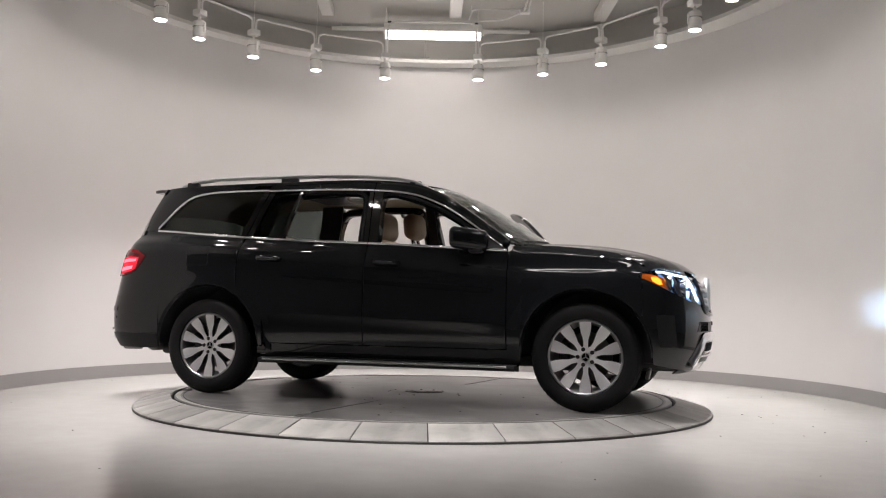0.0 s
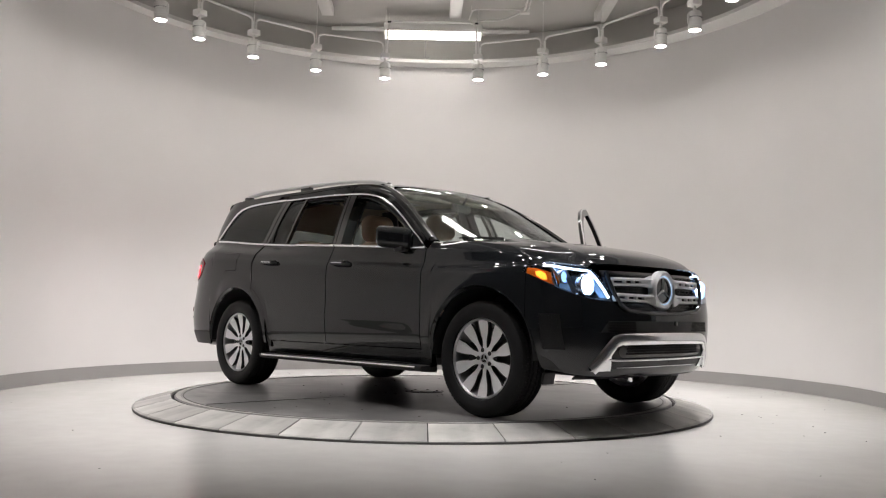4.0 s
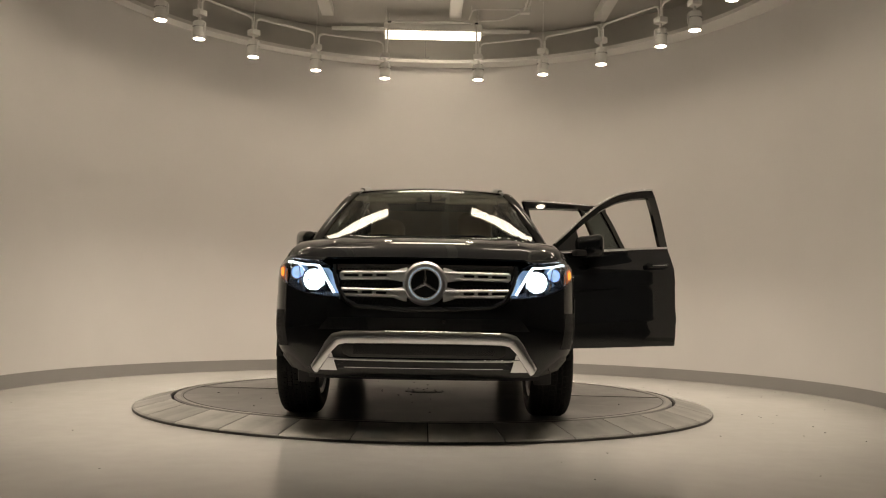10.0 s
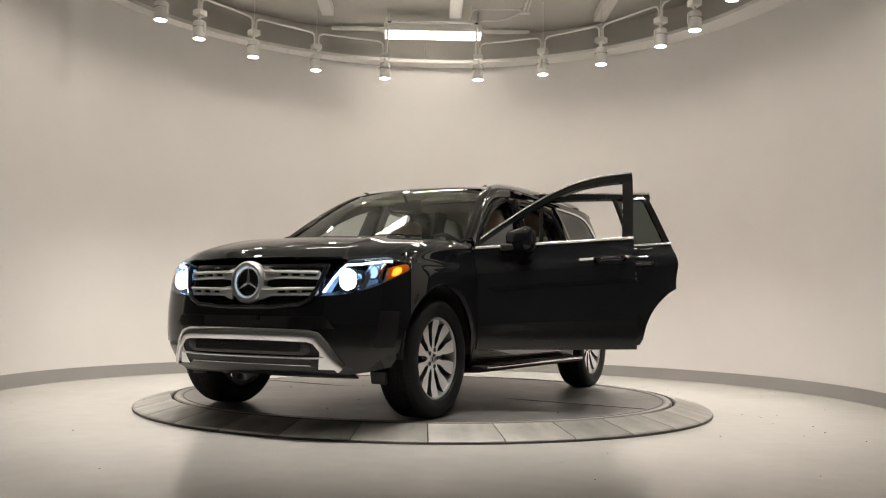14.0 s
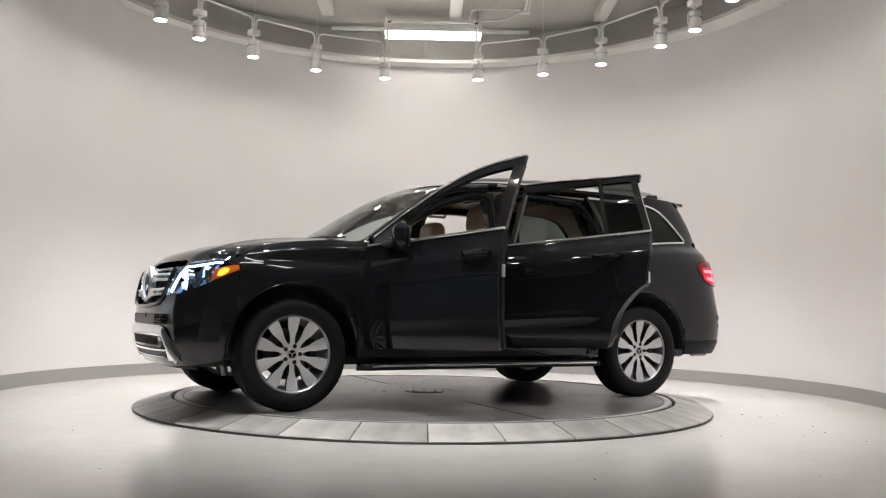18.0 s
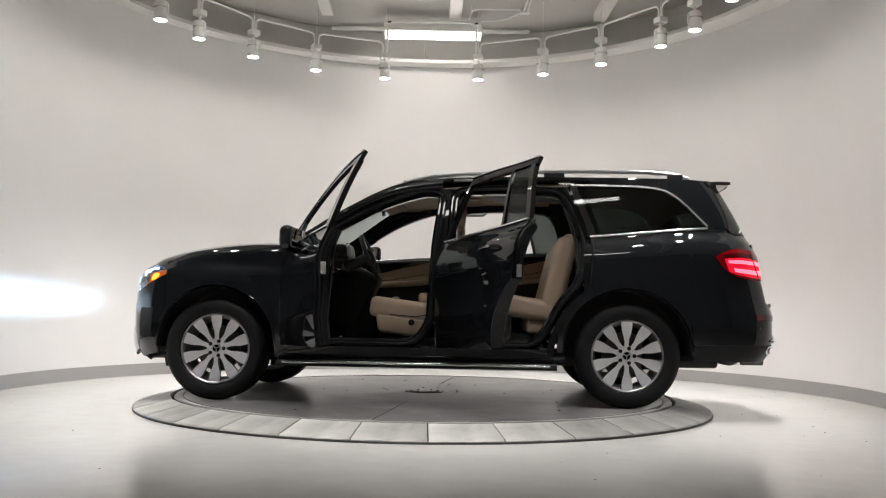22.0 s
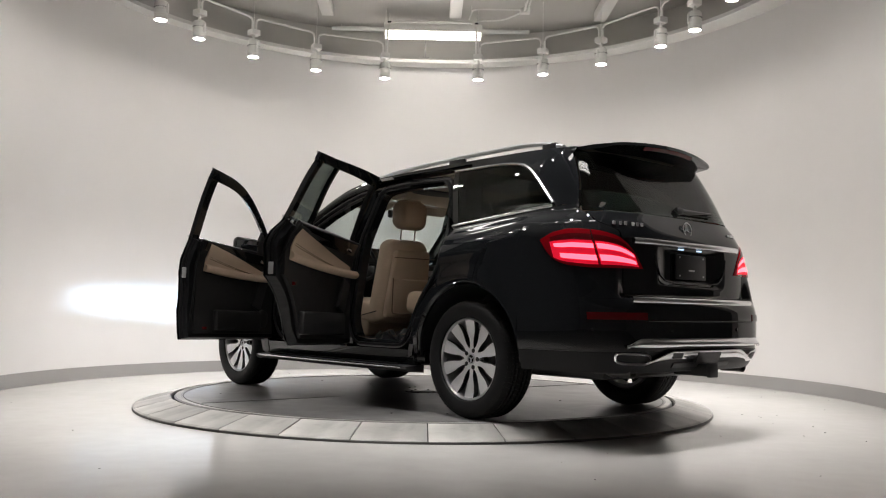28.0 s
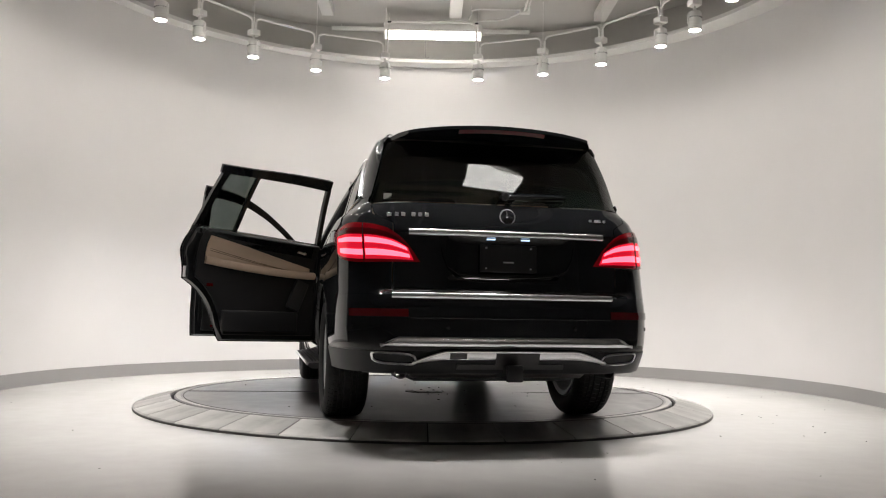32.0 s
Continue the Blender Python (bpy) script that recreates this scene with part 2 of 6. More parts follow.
def patch(f, nu, nv, thick=0.004, core=(0, 0, 0.8), flip_x=False):
    """A bowed panel with thickness: f(u, v) gives its outer face, core lies on its inner side."""
    P = [[Vector(f(i / nu, j / nv)) for j in range(nv + 1)] for i in range(nu + 1)]
    core = Vector(core)
    N = []
    for i in range(nu + 1):
        row = []
        for j in range(nv + 1):
            a = P[min(i + 1, nu)][j] - P[max(i - 1, 0)][j]
            b = P[i][min(j + 1, nv)] - P[i][max(j - 1, 0)]
            k = a.cross(b)
            row.append(k.normalized() if k.length > 1e-12 else Vector((0, 0, 0)))
        N.append(row)
    mid = P[nu // 2][nv // 2]
    out = 1 if N[nu // 2][nv // 2].dot(mid - core) > 0 else -1
    verts, faces, smooth = [], [], []
    idx = lambda i, j: i * (nv + 1) + j
    total = (nu + 1) * (nv + 1)
    verts += [P[i][j] for i in range(nu + 1) for j in range(nv + 1)]
    verts += [P[i][j] - N[i][j] * out * thick for i in range(nu + 1) for j in range(nv + 1)]
    for i in range(nu):
        for j in range(nv):
            q = (idx(i, j), idx(i + 1, j), idx(i + 1, j + 1), idx(i, j + 1))
            q = q if out > 0 else q[::-1]
            faces += [q, tuple(total + k for k in q[::-1])]
            smooth += [True, True]
    rim = [idx(i, 0) for i in range(nu)] + [idx(nu, j) for j in range(nv)] + [idx(i, nv) for i in range(nu, 0, -1)] + [idx(0, j) for j in range(nv, 0, -1)]
    base = len(verts)
    verts += [verts[k] for k in rim] + [verts[total + k] for k in rim]
    n = len(rim)
    for k in range(n):
        q = (base + k, base + n + k, base + n + (k + 1) % n, base + (k + 1) % n)
        faces.append(q if out > 0 else q[::-1])
        smooth.append(False)
    me = bpy.data.meshes.new("panel")
    me.from_pydata([tuple(v) for v in verts], [], faces)
    me.polygons.foreach_set("use_smooth", smooth)
    return me


# ---- the room ----
def ring_wall(name, r0, r1, z0, z1, a0, a1, n, mat, label, centre=WALL_C, parent=None):
    bm = bmesh.new()
    cols = []
    for i in range(n + 1):
        a = radians(a0 + (a1 - a0) * i / n)
        c = [bm.verts.new(centre + Vector((r * math.cos(a), r * math.sin(a), z))) for r, z in ((r0, z0), (r0, z1), (r1, z1), (r1, z0))]
        cols.append(c)
    for a, b in zip(cols, cols[1:]):
        for k in range(4):
            bm.faces.new((a[k], a[(k + 1) % 4], b[(k + 1) % 4], b[k]))
    bm.faces.new(cols[0])
    bm.faces.new(cols[-1])
    bmesh.ops.recalc_face_normals(bm, faces=bm.faces)
    ob = part(name, bm, mat, parent, label, 30)
    return tagged(ob, kind="structure")


def build_room():
    floor = part("floor", box((18.0, 20.0, 0.2), pose(0, -3.0, -0.1)), FLOOR_MAT, None, "pale sealed concrete floor with a soft worn gloss", False)
    tagged(floor, kind="structure")
    ring_wall("wall_curved", WALL_R, WALL_R + 0.15, 0.0, WALL_H, -30, 206, 112, WALL_PAINT, "tall curved wall painted warm white")
    ring_wall("baseboard", WALL_R - 0.014, WALL_R - 0.0005, 0.0, 0.133, -30, 206, 112, SKIRT_PAINT, "grey painted baseboard along the curved wall")
    ring_wall("wall_upper", WALL_R + 0.05, WALL_R + 0.20, WALL_H + 0.046, CEIL_Z, -30, 206, 112, CEIL_PAINT, "grey upper wall set back over the cornice")
    ring_wall("trim", WALL_R - 0.235, WALL_R + 0.15, WALL_H + 0.001, WALL_H + 0.045, -30, 206, 112, WHITE_PAINT, "pale flat ledge running round the top of the curved wall", Vector((0.0, 0.451, 0.0)))
    ceil = part("ceiling", box((18.0, 20.0, 0.2), pose(0, -3.0, CEIL_Z + 0.1)), CEIL_PAINT, None, "flat grey ceiling high over the curved wall", False)
    tagged(ceil, kind="structure")
    for name, size, at in (("wall_north", (18.4, 0.2, CEIL_Z), (0, 7.1, CEIL_Z / 2)), ("wall_south", (18.4, 0.2, CEIL_Z), (0, -13.1, CEIL_Z / 2)),
                           ("wall_east", (0.2, 20.0, CEIL_Z), (9.1, -3, CEIL_Z / 2)), ("wall_west", (0.2, 20.0, CEIL_Z), (-9.1, -3, CEIL_Z / 2))):
        mat = WHITE_PAINT if name == "wall_north" else DARK_WALL
        tagged(part(name, box(size, pose(*at)), mat, None, "plain flat wall that closes the hall", False), kind="structure")


def build_turntable():
    """The steel plates round the disc lie still; the disc turns."""
    ring = thing("turntable_ring", (0, 0, 0), "ring of worn grey steel plates sloping round the turntable", "turntable ring")
    curb = bmesh.new()
    add_lathe(curb, [(RING_R + 0.005, 0.0), (RING_R + 0.005, 0.010), (RING_R - 0.004, 0.018), (DISC_R + 0.02, DISC_Z - 0.012), (DISC_R + 0.012, DISC_Z - 0.012), (DISC_R + 0.012, 0.0)], 128, None, True)
    part("support_curb", curb, plain("dark_steel", (0.05, 0.047, 0.043), 0.5, 0.6, vary=0.3, scale=12), ring, "dark steel edge")
    step, gap = 360 / 32, 0.11
    verts, n = [], 6
    for i in range(n + 1):
        a = radians(-step / 2 + gap + (step - 2 * gap) * i / n)
        for r, z in ((DISC_R + 0.022, DISC_Z - 0.014), (DISC_R + 0.022, DISC_Z + 0.0), (DISC_R + 0.03, DISC_Z + 0.002), (RING_R - 0.012, 0.026), (RING_R, 0.018), (RING_R, 0.004)):
            verts.append((r * math.cos(a), r * math.sin(a), z))
    faces = []
    for i in range(n):
        for k in range(5):
            faces.append((i * 6 + k, i * 6 + k + 1, i * 6 + k + 7, i * 6 + k + 6))
    faces += [tuple(range(5, -1, -1)), tuple(n * 6 + k for k in range(6))]
    plate = mesh_of(verts, faces, False)
    for k in range(32):
        ob = part("plate", plate, TILE_MAT, ring)
        ob.matrix_local = pose(0, 0, 0, 0, 0, -89.4 + step / 2 + step * k)
    disc = thing("turntable_disc", (0, 0, 0), "round concrete turntable disc with dark tyre stains and painted shade in its middle", "turntable")
    bm = bmesh.new()
    prof = [(DISC_R - 0.004, 0.0), (DISC_R - 0.004, DISC_Z - 0.006), (DISC_R - 0.012, DISC_Z)] + [(r, DISC_Z + 0.012 * max(0, 1 - (r / 1.2) ** 2)) for r in (1.97, 1.9, 1.2, 0.9, 0.6, 0.3, 0.13)]
    add_lathe(bm, prof, 128)
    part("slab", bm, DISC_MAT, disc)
    line = plain("dark_joint", (0.12, 0.115, 0.11), 0.6)
    part("edge_groove", lathe([(1.960, DISC_Z - 0.001), (1.960, DISC_Z + 0.0022), (1.968, DISC_Z + 0.0022), (1.968, DISC_Z - 0.001)], 128, None, True), line, disc, "thin dark groove")
    part("edge_band", lathe([(1.985, DISC_Z - 0.001), (1.985, DISC_Z + 0.003), (2.022, DISC_Z + 0.003), (2.022, DISC_Z - 0.001)], 128, None, True), TILE_MAT, disc, "pale steel edge band")
    part("joint", box((0.004, 3.9, 0.004), pose(0, 0, DISC_Z + 0.005, 0, 0, 3)), line, disc, "thin dark joint across the disc")
    part("hub_plate", lathe([(0.155, DISC_Z + 0.006), (0.155, DISC_Z + 0.014), (0.15, DISC_Z + 0.016), (0.01, DISC_Z + 0.016)], 40), DISC_MAT, disc, "round hub plate")
    part("hub_rim", lathe([(0.158, DISC_Z + 0.006), (0.158, DISC_Z + 0.0145), (0.163, DISC_Z + 0.0145), (0.163, DISC_Z + 0.006)], 40, None, True), line, disc, "dark rim of the hub plate")
    for k in range(6):
        a = radians(60 * k + 12)
        part("bolt", lathe([(0.011, DISC_Z + 0.014), (0.011, DISC_Z + 0.019), (0.008, DISC_Z + 0.020)], 10, pose(0.11 * math.cos(a), 0.11 * math.sin(a), 0)), line, disc)
    rnd = random.Random(4)
    bm = bmesh.new()
    for k in range(26):
        a, r = rnd.uniform(0, 6.28), rnd.uniform(0.2, 1.85)
        add_box(bm, (rnd.uniform(0.008, 0.02), rnd.uniform(0.005, 0.012), 0.004), pose(r * math.cos(a), r * math.sin(a), DISC_Z + 0.004 + 0.010 * max(0, 1 - r * r / 1.44), 0, 0, rnd.uniform(0, 180)), 0.001, 1)
    tagged(part("crumbs", bm, line, disc, "small dark crumbs"), kind="stuff")
    bm = bmesh.new()
    for k in range(48):
        a, r = rnd.uniform(0, 6.28), rnd.uniform(2.45, 3.85)
        add_box(bm, (rnd.uniform(0.004, 0.014), rnd.uniform(0.003, 0.008), 0.003), pose(0.05 + r * math.cos(a), 0.2 + r * 1.1 * math.sin(a), 0.0015, 0, 0, rnd.uniform(0, 180)), 0.0008, 1)
    tagged(part("floor_grit", bm, line, None, "scattered small dark specks of grit on the floor"), category="grit", kind="stuff")
    return disc


def build_spots():
    first = None
    at = []
    for deg in LAMP_ANGLES:
        a = radians(deg)
        at.append((deg, LAMP_C + Vector((LAMP_R * math.cos(a), LAMP_R * math.sin(a), LAMP_Z))))
    for deg, p in at:
        if first is None:
            first = thing("spot_lamp", p, "white cylindrical spotlight head under a conduit box, lit", "spotlight", "spotlights round the turntable")
            part("can", lathe([(0.056, 0.006), (0.066, 0.0), (0.068, 0.01), (0.068, 0.125), (0.064, 0.127), (0.064, 0.137), (0.068, 0.139), (0.068, 0.185), (0.055, 0.20), (0.02, 0.205)], 28), WHITE_PAINT, first)
            bm = bmesh.new()
            for k in range(18):
                add_box(bm, (0.012, 0.006, 0.008), pose(0, 0, 0, 0, 0, 20 * k) @ pose(0.066, 0, 0.132))
            part("vent_slots", bm, PLASTIC, first, "dark vent slots")
            part("lamp_face", lathe([(0.055, 0.004), (0.054, 0.007), (0.01, 0.008)], 24), SPOT_FACE, first, "glowing lamp face")
            part("swivel", lathe([(0.014, 0.20), (0.022, 0.215), (0.014, 0.235), (0.014, 0.26)], 14), WHITE_PAINT, first)
            part("side_bracket", box((0.012, 0.03, 0.10), pose(-0.078, 0, 0.12), 0.003), WHITE_PAINT, first)
            part("junction_box", box((0.11, 0.11, 0.065), pose(0, 0, 0.292), 0.006), WHITE_PAINT, first)
            first.matrix_basis = Matrix.Translation(p) @ pose(0, 0, 0, 0, 0, deg)
        else:
            copy_thing(first, Matrix.Translation(p) @ pose(0, 0, 0, 0, 0, deg))
        out = Vector((math.cos(radians(deg)), math.sin(radians(deg)), 0))
        spot(p + Vector((0, 0, -0.01)), p + Vector((0, 0, -3.7)) + out * 0.05, SPOT_WATTS * (1.0 if -10 < deg < 170 else 0.6 if deg < 190 else 0.4), 56, 1.0)
    order = sorted(at, key=lambda q: (q[0] + 90) % 360)
    for (d0, p), (d1, q) in zip(order, order[1:]):
        m0, m1 = p + Vector((0, 0, 0.32)), q + Vector((0, 0, 0.32))
        rise = 0.15 if abs(d0 - 77) > 1 else 0.42
        side = (m1 - m0).normalized() * 0.025
        path = bend([m0 + side, m0 + side + Vector((0, 0, rise)), m1 - side + Vector((0, 0, rise)), m1 - side], 0.12, 6)
        tagged(part("conduit", sweep(path, circle(0.013, 8)), WHITE_PAINT, None, "thin white conduit arching between two spotlights", 60), category="conduit", group="conduits between spotlights")
    for d, p in at:
        tagged(part("hanger_rod", sweep([p + Vector((0, 0, 0.31)), Vector((p.x, p.y, CEIL_Z))], circle(0.004, 6)), WHITE_PAINT, None, "thin white hanger rod to the ceiling", 60), category="rod", group="hanger rods")


def build_ceiling_things():
    def fixture(length, width, place, label):
        fx = thing("ceiling_light", place, label, "ceiling light", "fluorescent fixtures")
        part("housing", box((length, width, 0.10), pose(0, 0, 0.065), 0.008), WHITE_PAINT, fx)
        part("diffuser", box((length - 0.05, width - 0.04, 0.036), pose(0, 0, -0.014), 0.010, 3), TUBE, fx, "bright glowing diffuser")
        for s in (-1, 1):
            part("end_cap", box((0.02, width - 0.02, 0.06), pose((length / 2 - 0.012) * s, 0, -0.005), 0.004), WHITE_PAINT, fx)
            part("hanger_bracket", box((0.05, 0.03, 0.032), pose((length / 2 - 0.07) * s, -0.08, 0.13), 0.008), PLASTIC, fx, "black hanger bracket")
            part("hanger_wire", sweep([((length / 2 - 0.06) * s, 0.02, 0.11), ((length / 2 - 0.06) * s, 0.02, CEIL_Z - 4.335)], circle(0.004, 6)), WHITE_PAINT, fx)
        return fx
    fx = fixture(1.26, 0.24, (0.03, 3.52, 4.335), "long white fluorescent fixture with a bright diffuser, lit")
    for x, y in ((-1.40, 1.2), (1.40, 1.2), (-0.1, -2.95)):
        copy_thing(fx, pose(x, y, 4.335))
    fixture(0.60, 0.34, (1.36, -3.42, 4.335), "short white fluorescent fixture with a bright diffuser, lit")
    tagged(part("cross_pipe", sweep([(-1.33, 4.0, 4.56), (1.33, 4.0, 4.56)], circle(0.03, 12)), WHITE_PAINT, None, "white pipe hung from the ceiling behind the fixture", 60), category="pipe")
    for x in (-1.2, 1.2):
        tagged(part("pipe_hanger", sweep([(x, 4.0, 4.57), (x, 4.0, CEIL_Z)], circle(0.006, 6)), WHITE_PAINT, None, "thin white hanger of the ceiling pipe", 60), category="hanger", group="pipe hangers")
    tube = circle(0.011, 8)
    for path, label in (((( 0.60, 3.50, 4.50), (0.62, 3.42, 4.50), (0.92, 3.38, 4.50), (1.08, 3.14, 4.50), (1.13, 3.06, 4.50)), "thin white conduit running from the fixture to a box"),
                        (((0.49, 3.42, 4.52), (0.52, 3.05, 4.52), (1.10, 3.03, 4.52)), "thin white conduit behind the fixture"),
                        (((1.15, 3.03, 4.50), (1.16, 1.2, 4.50)), "straight white conduit under the ceiling"),
                        (((1.19, 3.03, 4.50), (1.20, 1.2, 4.50)), "straight white conduit under the ceiling")):
        tagged(part("ceiling_conduit", sweep(bend(path, 0.10), tube), WHITE_PAINT, None, label, 60), category="conduit", group="ceiling conduits")
    tagged(part("conduit_box", box((0.12, 0.09, 0.06), pose(1.165, 3.05, 4.51), 0.005), WHITE_PAINT, None, "small white conduit box under the ceiling"), category="junction box")
    for x, y in ((1.165, 3.05), (0.51, 3.2), (1.17, 1.6)):
        tagged(part("conduit_strap", sweep([(x, y, 4.50), (x, y, CEIL_Z)], circle(0.005, 6)), WHITE_PAINT, None, "thin white strap holding a ceiling conduit", 60), category="strap", group="conduit straps")
    tagged(part("cable_hook", sweep(bend([(-0.066, 3.75, CEIL_Z), (-0.066, 3.75, 4.12), (-0.045, 3.75, 4.09), (-0.02, 3.75, 4.115)], 0.02), circle(0.004, 6)), SKIRT_PAINT, None, "small grey hook hanging behind the fixture", 60), category="hook")
    for x in (-1.31, 0.31, 2.15):
        b = part("ceiling_beam", box((0.15, 9.0, 0.12), pose(x, -1.15, CEIL_Z - 0.06), 0.01), WHITE_PAINT, None, "white painted ceiling beam")
        tagged(b, category="beam", group="ceiling beams")


build_room()
DISC = build_turntable()
build_spots()
build_ceiling_things()


# ---- the car: its surface in numbers (x forward, y left, z up, from the ground between the wheels) ----
AXLE, HUB_Z, TYRE_R = 1.5375, 0.384, 0.384
belt = curve((-2.6, 1.366), (-2.05, 1.328), (-1.25, 1.262), (-0.17, 1.203), (0.55, 1.16), (0.98, 1.135), (1.2, 1.12))
roofline = curve((-2.21, 1.30), (-2.16, 1.346), (-2.06, 1.452), (-1.96, 1.555), (-1.88, 1.617), (-1.80, 1.645), (-1.6, 1.668), (-1.2, 1.674), (-0.6, 1.668),
                 (-0.24, 1.652), (0.0, 1.632), (0.18, 1.598), (0.4, 1.513), (0.586, 1.408), (0.8, 1.262), (0.98, 1.137), (1.1, 1.05))
crest = curve((0.9, 1.172), (1.2, 1.176), (1.5, 1.154), (1.75, 1.11), (1.95, 1.03), (2.05, 0.985))
cant = curve((-2.4, 1.70), (-2.2, 1.718), (-1.8, 1.735), (-1.2, 1.745), (-0.6, 1.746), (-0.24, 1.736), (0.0, 1.716), (0.18, 1.682), (0.4, 1.588), (0.586, 1.472), (0.8, 1.327), (0.98, 1.202), (1.1, 1.115))
nose_x = curve((0.25, 2.235), (0.36, 2.312), (0.5, 2.345), (0.66, 2.350), (0.80, 2.335), (0.92, 2.308), (0.99, 2.268), (1.04, 2.18))
tail_x = curve((0.30, 2.58), (0.40, 2.66), (0.52, 2.70), (0.70, 2.70), (0.775, 2.675), (0.80, 2.60), (1.0, 2.605), (1.12, 2.60), (1.3, 2.52), (1.6, 2.355), (1.72, 2.29), (1.8, 2.25))
tail_side = curve((0.30, 2.58), (0.40, 2.655), (0.52, 2.692), (0.66, 2.695), (0.80, 2.675), (0.95, 2.645), (1.12, 2.60), (1.3, 2.52), (1.6, 2.355), (1.72, 2.29), (1.8, 2.25))
NOSE_XS, TAIL_XS, NOSE_P, NOSE_Q = 1.2, 1.5, 7.0, 2.5   # the front is bowed, its corners are full
side_low = curve((0.25, 0.905), (0.42, 0.940), (0.47, 0.950), (0.52, 0.957), (0.60, 0.961), (0.72, 0.961), (0.9, 0.962), (1.0, 0.958), (1.018, 0.9535), (1.038, 0.946), (1.058, 0.935), (1.078, 0.926), (1.12, 0.918), (1.2, 0.905), (1.35, 0.86))


def ease(v):
    v = min(1, max(0, v))
    return v * v * (3 - 2 * v)


def side_at(x, z):
    """The side's section; its shoulder crease rises towards the rear with the belt."""
    return side_low(z - (belt(min(1.2, max(-2.0, x))) - 0.135 - 1.045) * ease((z - 0.72) / 0.24))


shoulder = curve((-2.0, 0.088), (-1.29, 0.076), (-0.7, 0.055), (-0.15, 0.026), (0.3, 0.008), (0.75, 0.0))


def half_mid(x, z):
    """Half the width without flares: the glasshouse narrows towards the rear, above a shoulder."""
    x = max(-2.0, x)
    zb = belt(x)
    inset = shoulder(min(0.75, x))
    if z <= zb:
        return side_at(x, z) - inset * ease((z - zb + 0.11) / 0.11)
    d = z - zb
    return side_at(x, zb) - 0.385 * d - 0.17 * d * d - inset * (1 - 0.55 * ease(d / 0.4))


def creases(x, z):
    """The two long creases of the doors."""
    fade = ease((x + 1.15) / 0.35) * ease((1.0 - x) / 0.25)
    low, high = abs(z - 0.640 + 0.03 * x), abs(z - 0.925 + 0.06 * x)
    return fade * (0.009 * max(0, 1 - low / 0.085) ** 1.6 + 0.005 * max(0, 1 - high / 0.06) ** 1.5)


tail_n = curve((0.3, 5.0), (0.65, 5.0), (0.85, 4.7), (1.15, 4.5), (1.35, 5.2), (1.5, 6.0), (1.8, 6.5))


def half(x, z):
    """Half the width of the outer skin at x, z."""
    w = half_mid(x, z) + creases(x, z)
    for cx, r in ((1.5375, 0.462), (-1.5375, 0.478)):
        # flare round the wheel arch
        w += 0.010 * ease((r + 0.14 - math.hypot(x - cx, z - 0.40)) / 0.13) * ease((1.93 - abs(x)) / 0.16)
    if 0.95 < x < 1.92 and z > crest(x) - 0.075:
        # rounded shoulder of the front wing
        w -= 0.034 * min(1, (z - crest(x) + 0.075) / 0.075) ** 2 * ease((x - 0.95) / 0.15) * ease((1.92 - x) / 0.22)
    if x > NOSE_XS:
        u = min(1, (x - NOSE_XS) / (nose_x(z) - NOSE_XS))
        return w * (1 - u ** NOSE_P) ** (1 / NOSE_Q)
    if x < -TAIL_XS:
        u, n = min(1, (-x - TAIL_XS) / (tail_side(z) - TAIL_XS)), tail_n(z)
        return w * (1 - u ** n) ** (1 / n)
    return w


def skin(x, z, s=1, off=0.0):
    return Vector((x, s * (half(x, z) + off), z))


def nose(y, z, off=0.0):
    """The front face at y, z."""
    w = half_mid(NOSE_XS, z)
    k = min(0.9999, abs(y) / w)
    return Vector((NOSE_XS + (nose_x(z) - NOSE_XS) * (1 - k ** NOSE_Q) ** (1 / NOSE_P) + off, y, z))


def nose_at(th, z, off=0.0):
    """The front outline: th runs from -90 (right side) over 0 (middle) to 90 (left side) degrees."""
    a = radians(90 - abs(th))
    w = half_mid(NOSE_XS, z)
    x = NOSE_XS + (nose_x(z) + off - NOSE_XS) * math.sin(a) ** (2 / NOSE_P)
    y = (w + off) * max(0, math.cos(a)) ** (2 / NOSE_Q)
    return Vector((x, math.copysign(y, th), z))


def tail_at(th, z, off=0.0):
    a, n = radians(90 - abs(th)), tail_n(z)
    w = half_mid(-2.0, z)
    k = max(0, math.cos(a)) ** (2 / n)
    far = tail_x(z) + (tail_side(z) - tail_x(z)) * ease((k - 0.66) / 0.14)   # the ledge over the bumper dies out towards the corners
    x = TAIL_XS + (far + off - TAIL_XS) * math.sin(a) ** (2 / n)
    y = (w + off) * k
    return Vector((-x, math.copysign(y, th), z))


def tail_angle_x(x, z):
    """The angle at which the rear outline passes x."""
    n = tail_n(z)
    u = (-x - TAIL_XS) / (tail_side(z) - TAIL_XS)
    return 90 - math.degrees(math.asin(min(1, max(0, u)) ** (n / 2)))


def nose_angle_x(x, z):
    u = (x - NOSE_XS) / (nose_x(z) - NOSE_XS)
    return 90 - math.degrees(math.asin(min(1, max(0, u)) ** (NOSE_P / 2)))


def nose_angle_y(y, z):
    k = min(1, y / half_mid(NOSE_XS, z))
    return 90 - math.degrees(math.acos(k ** (NOSE_Q / 2)))


def tail_angle_y(y, z):
    k = min(1, y / half_mid(-2.0, z))
    return 90 - math.degrees(math.acos(k ** (tail_n(z) / 2)))


ARCH_F, ARCH_R = 0.462, 0.478


def arch_z(x, cx, r, low, cz=0.40):
    d = r * r - (x - cx) ** 2
    return max(low, cz + math.sqrt(d)) if d > 0 else low


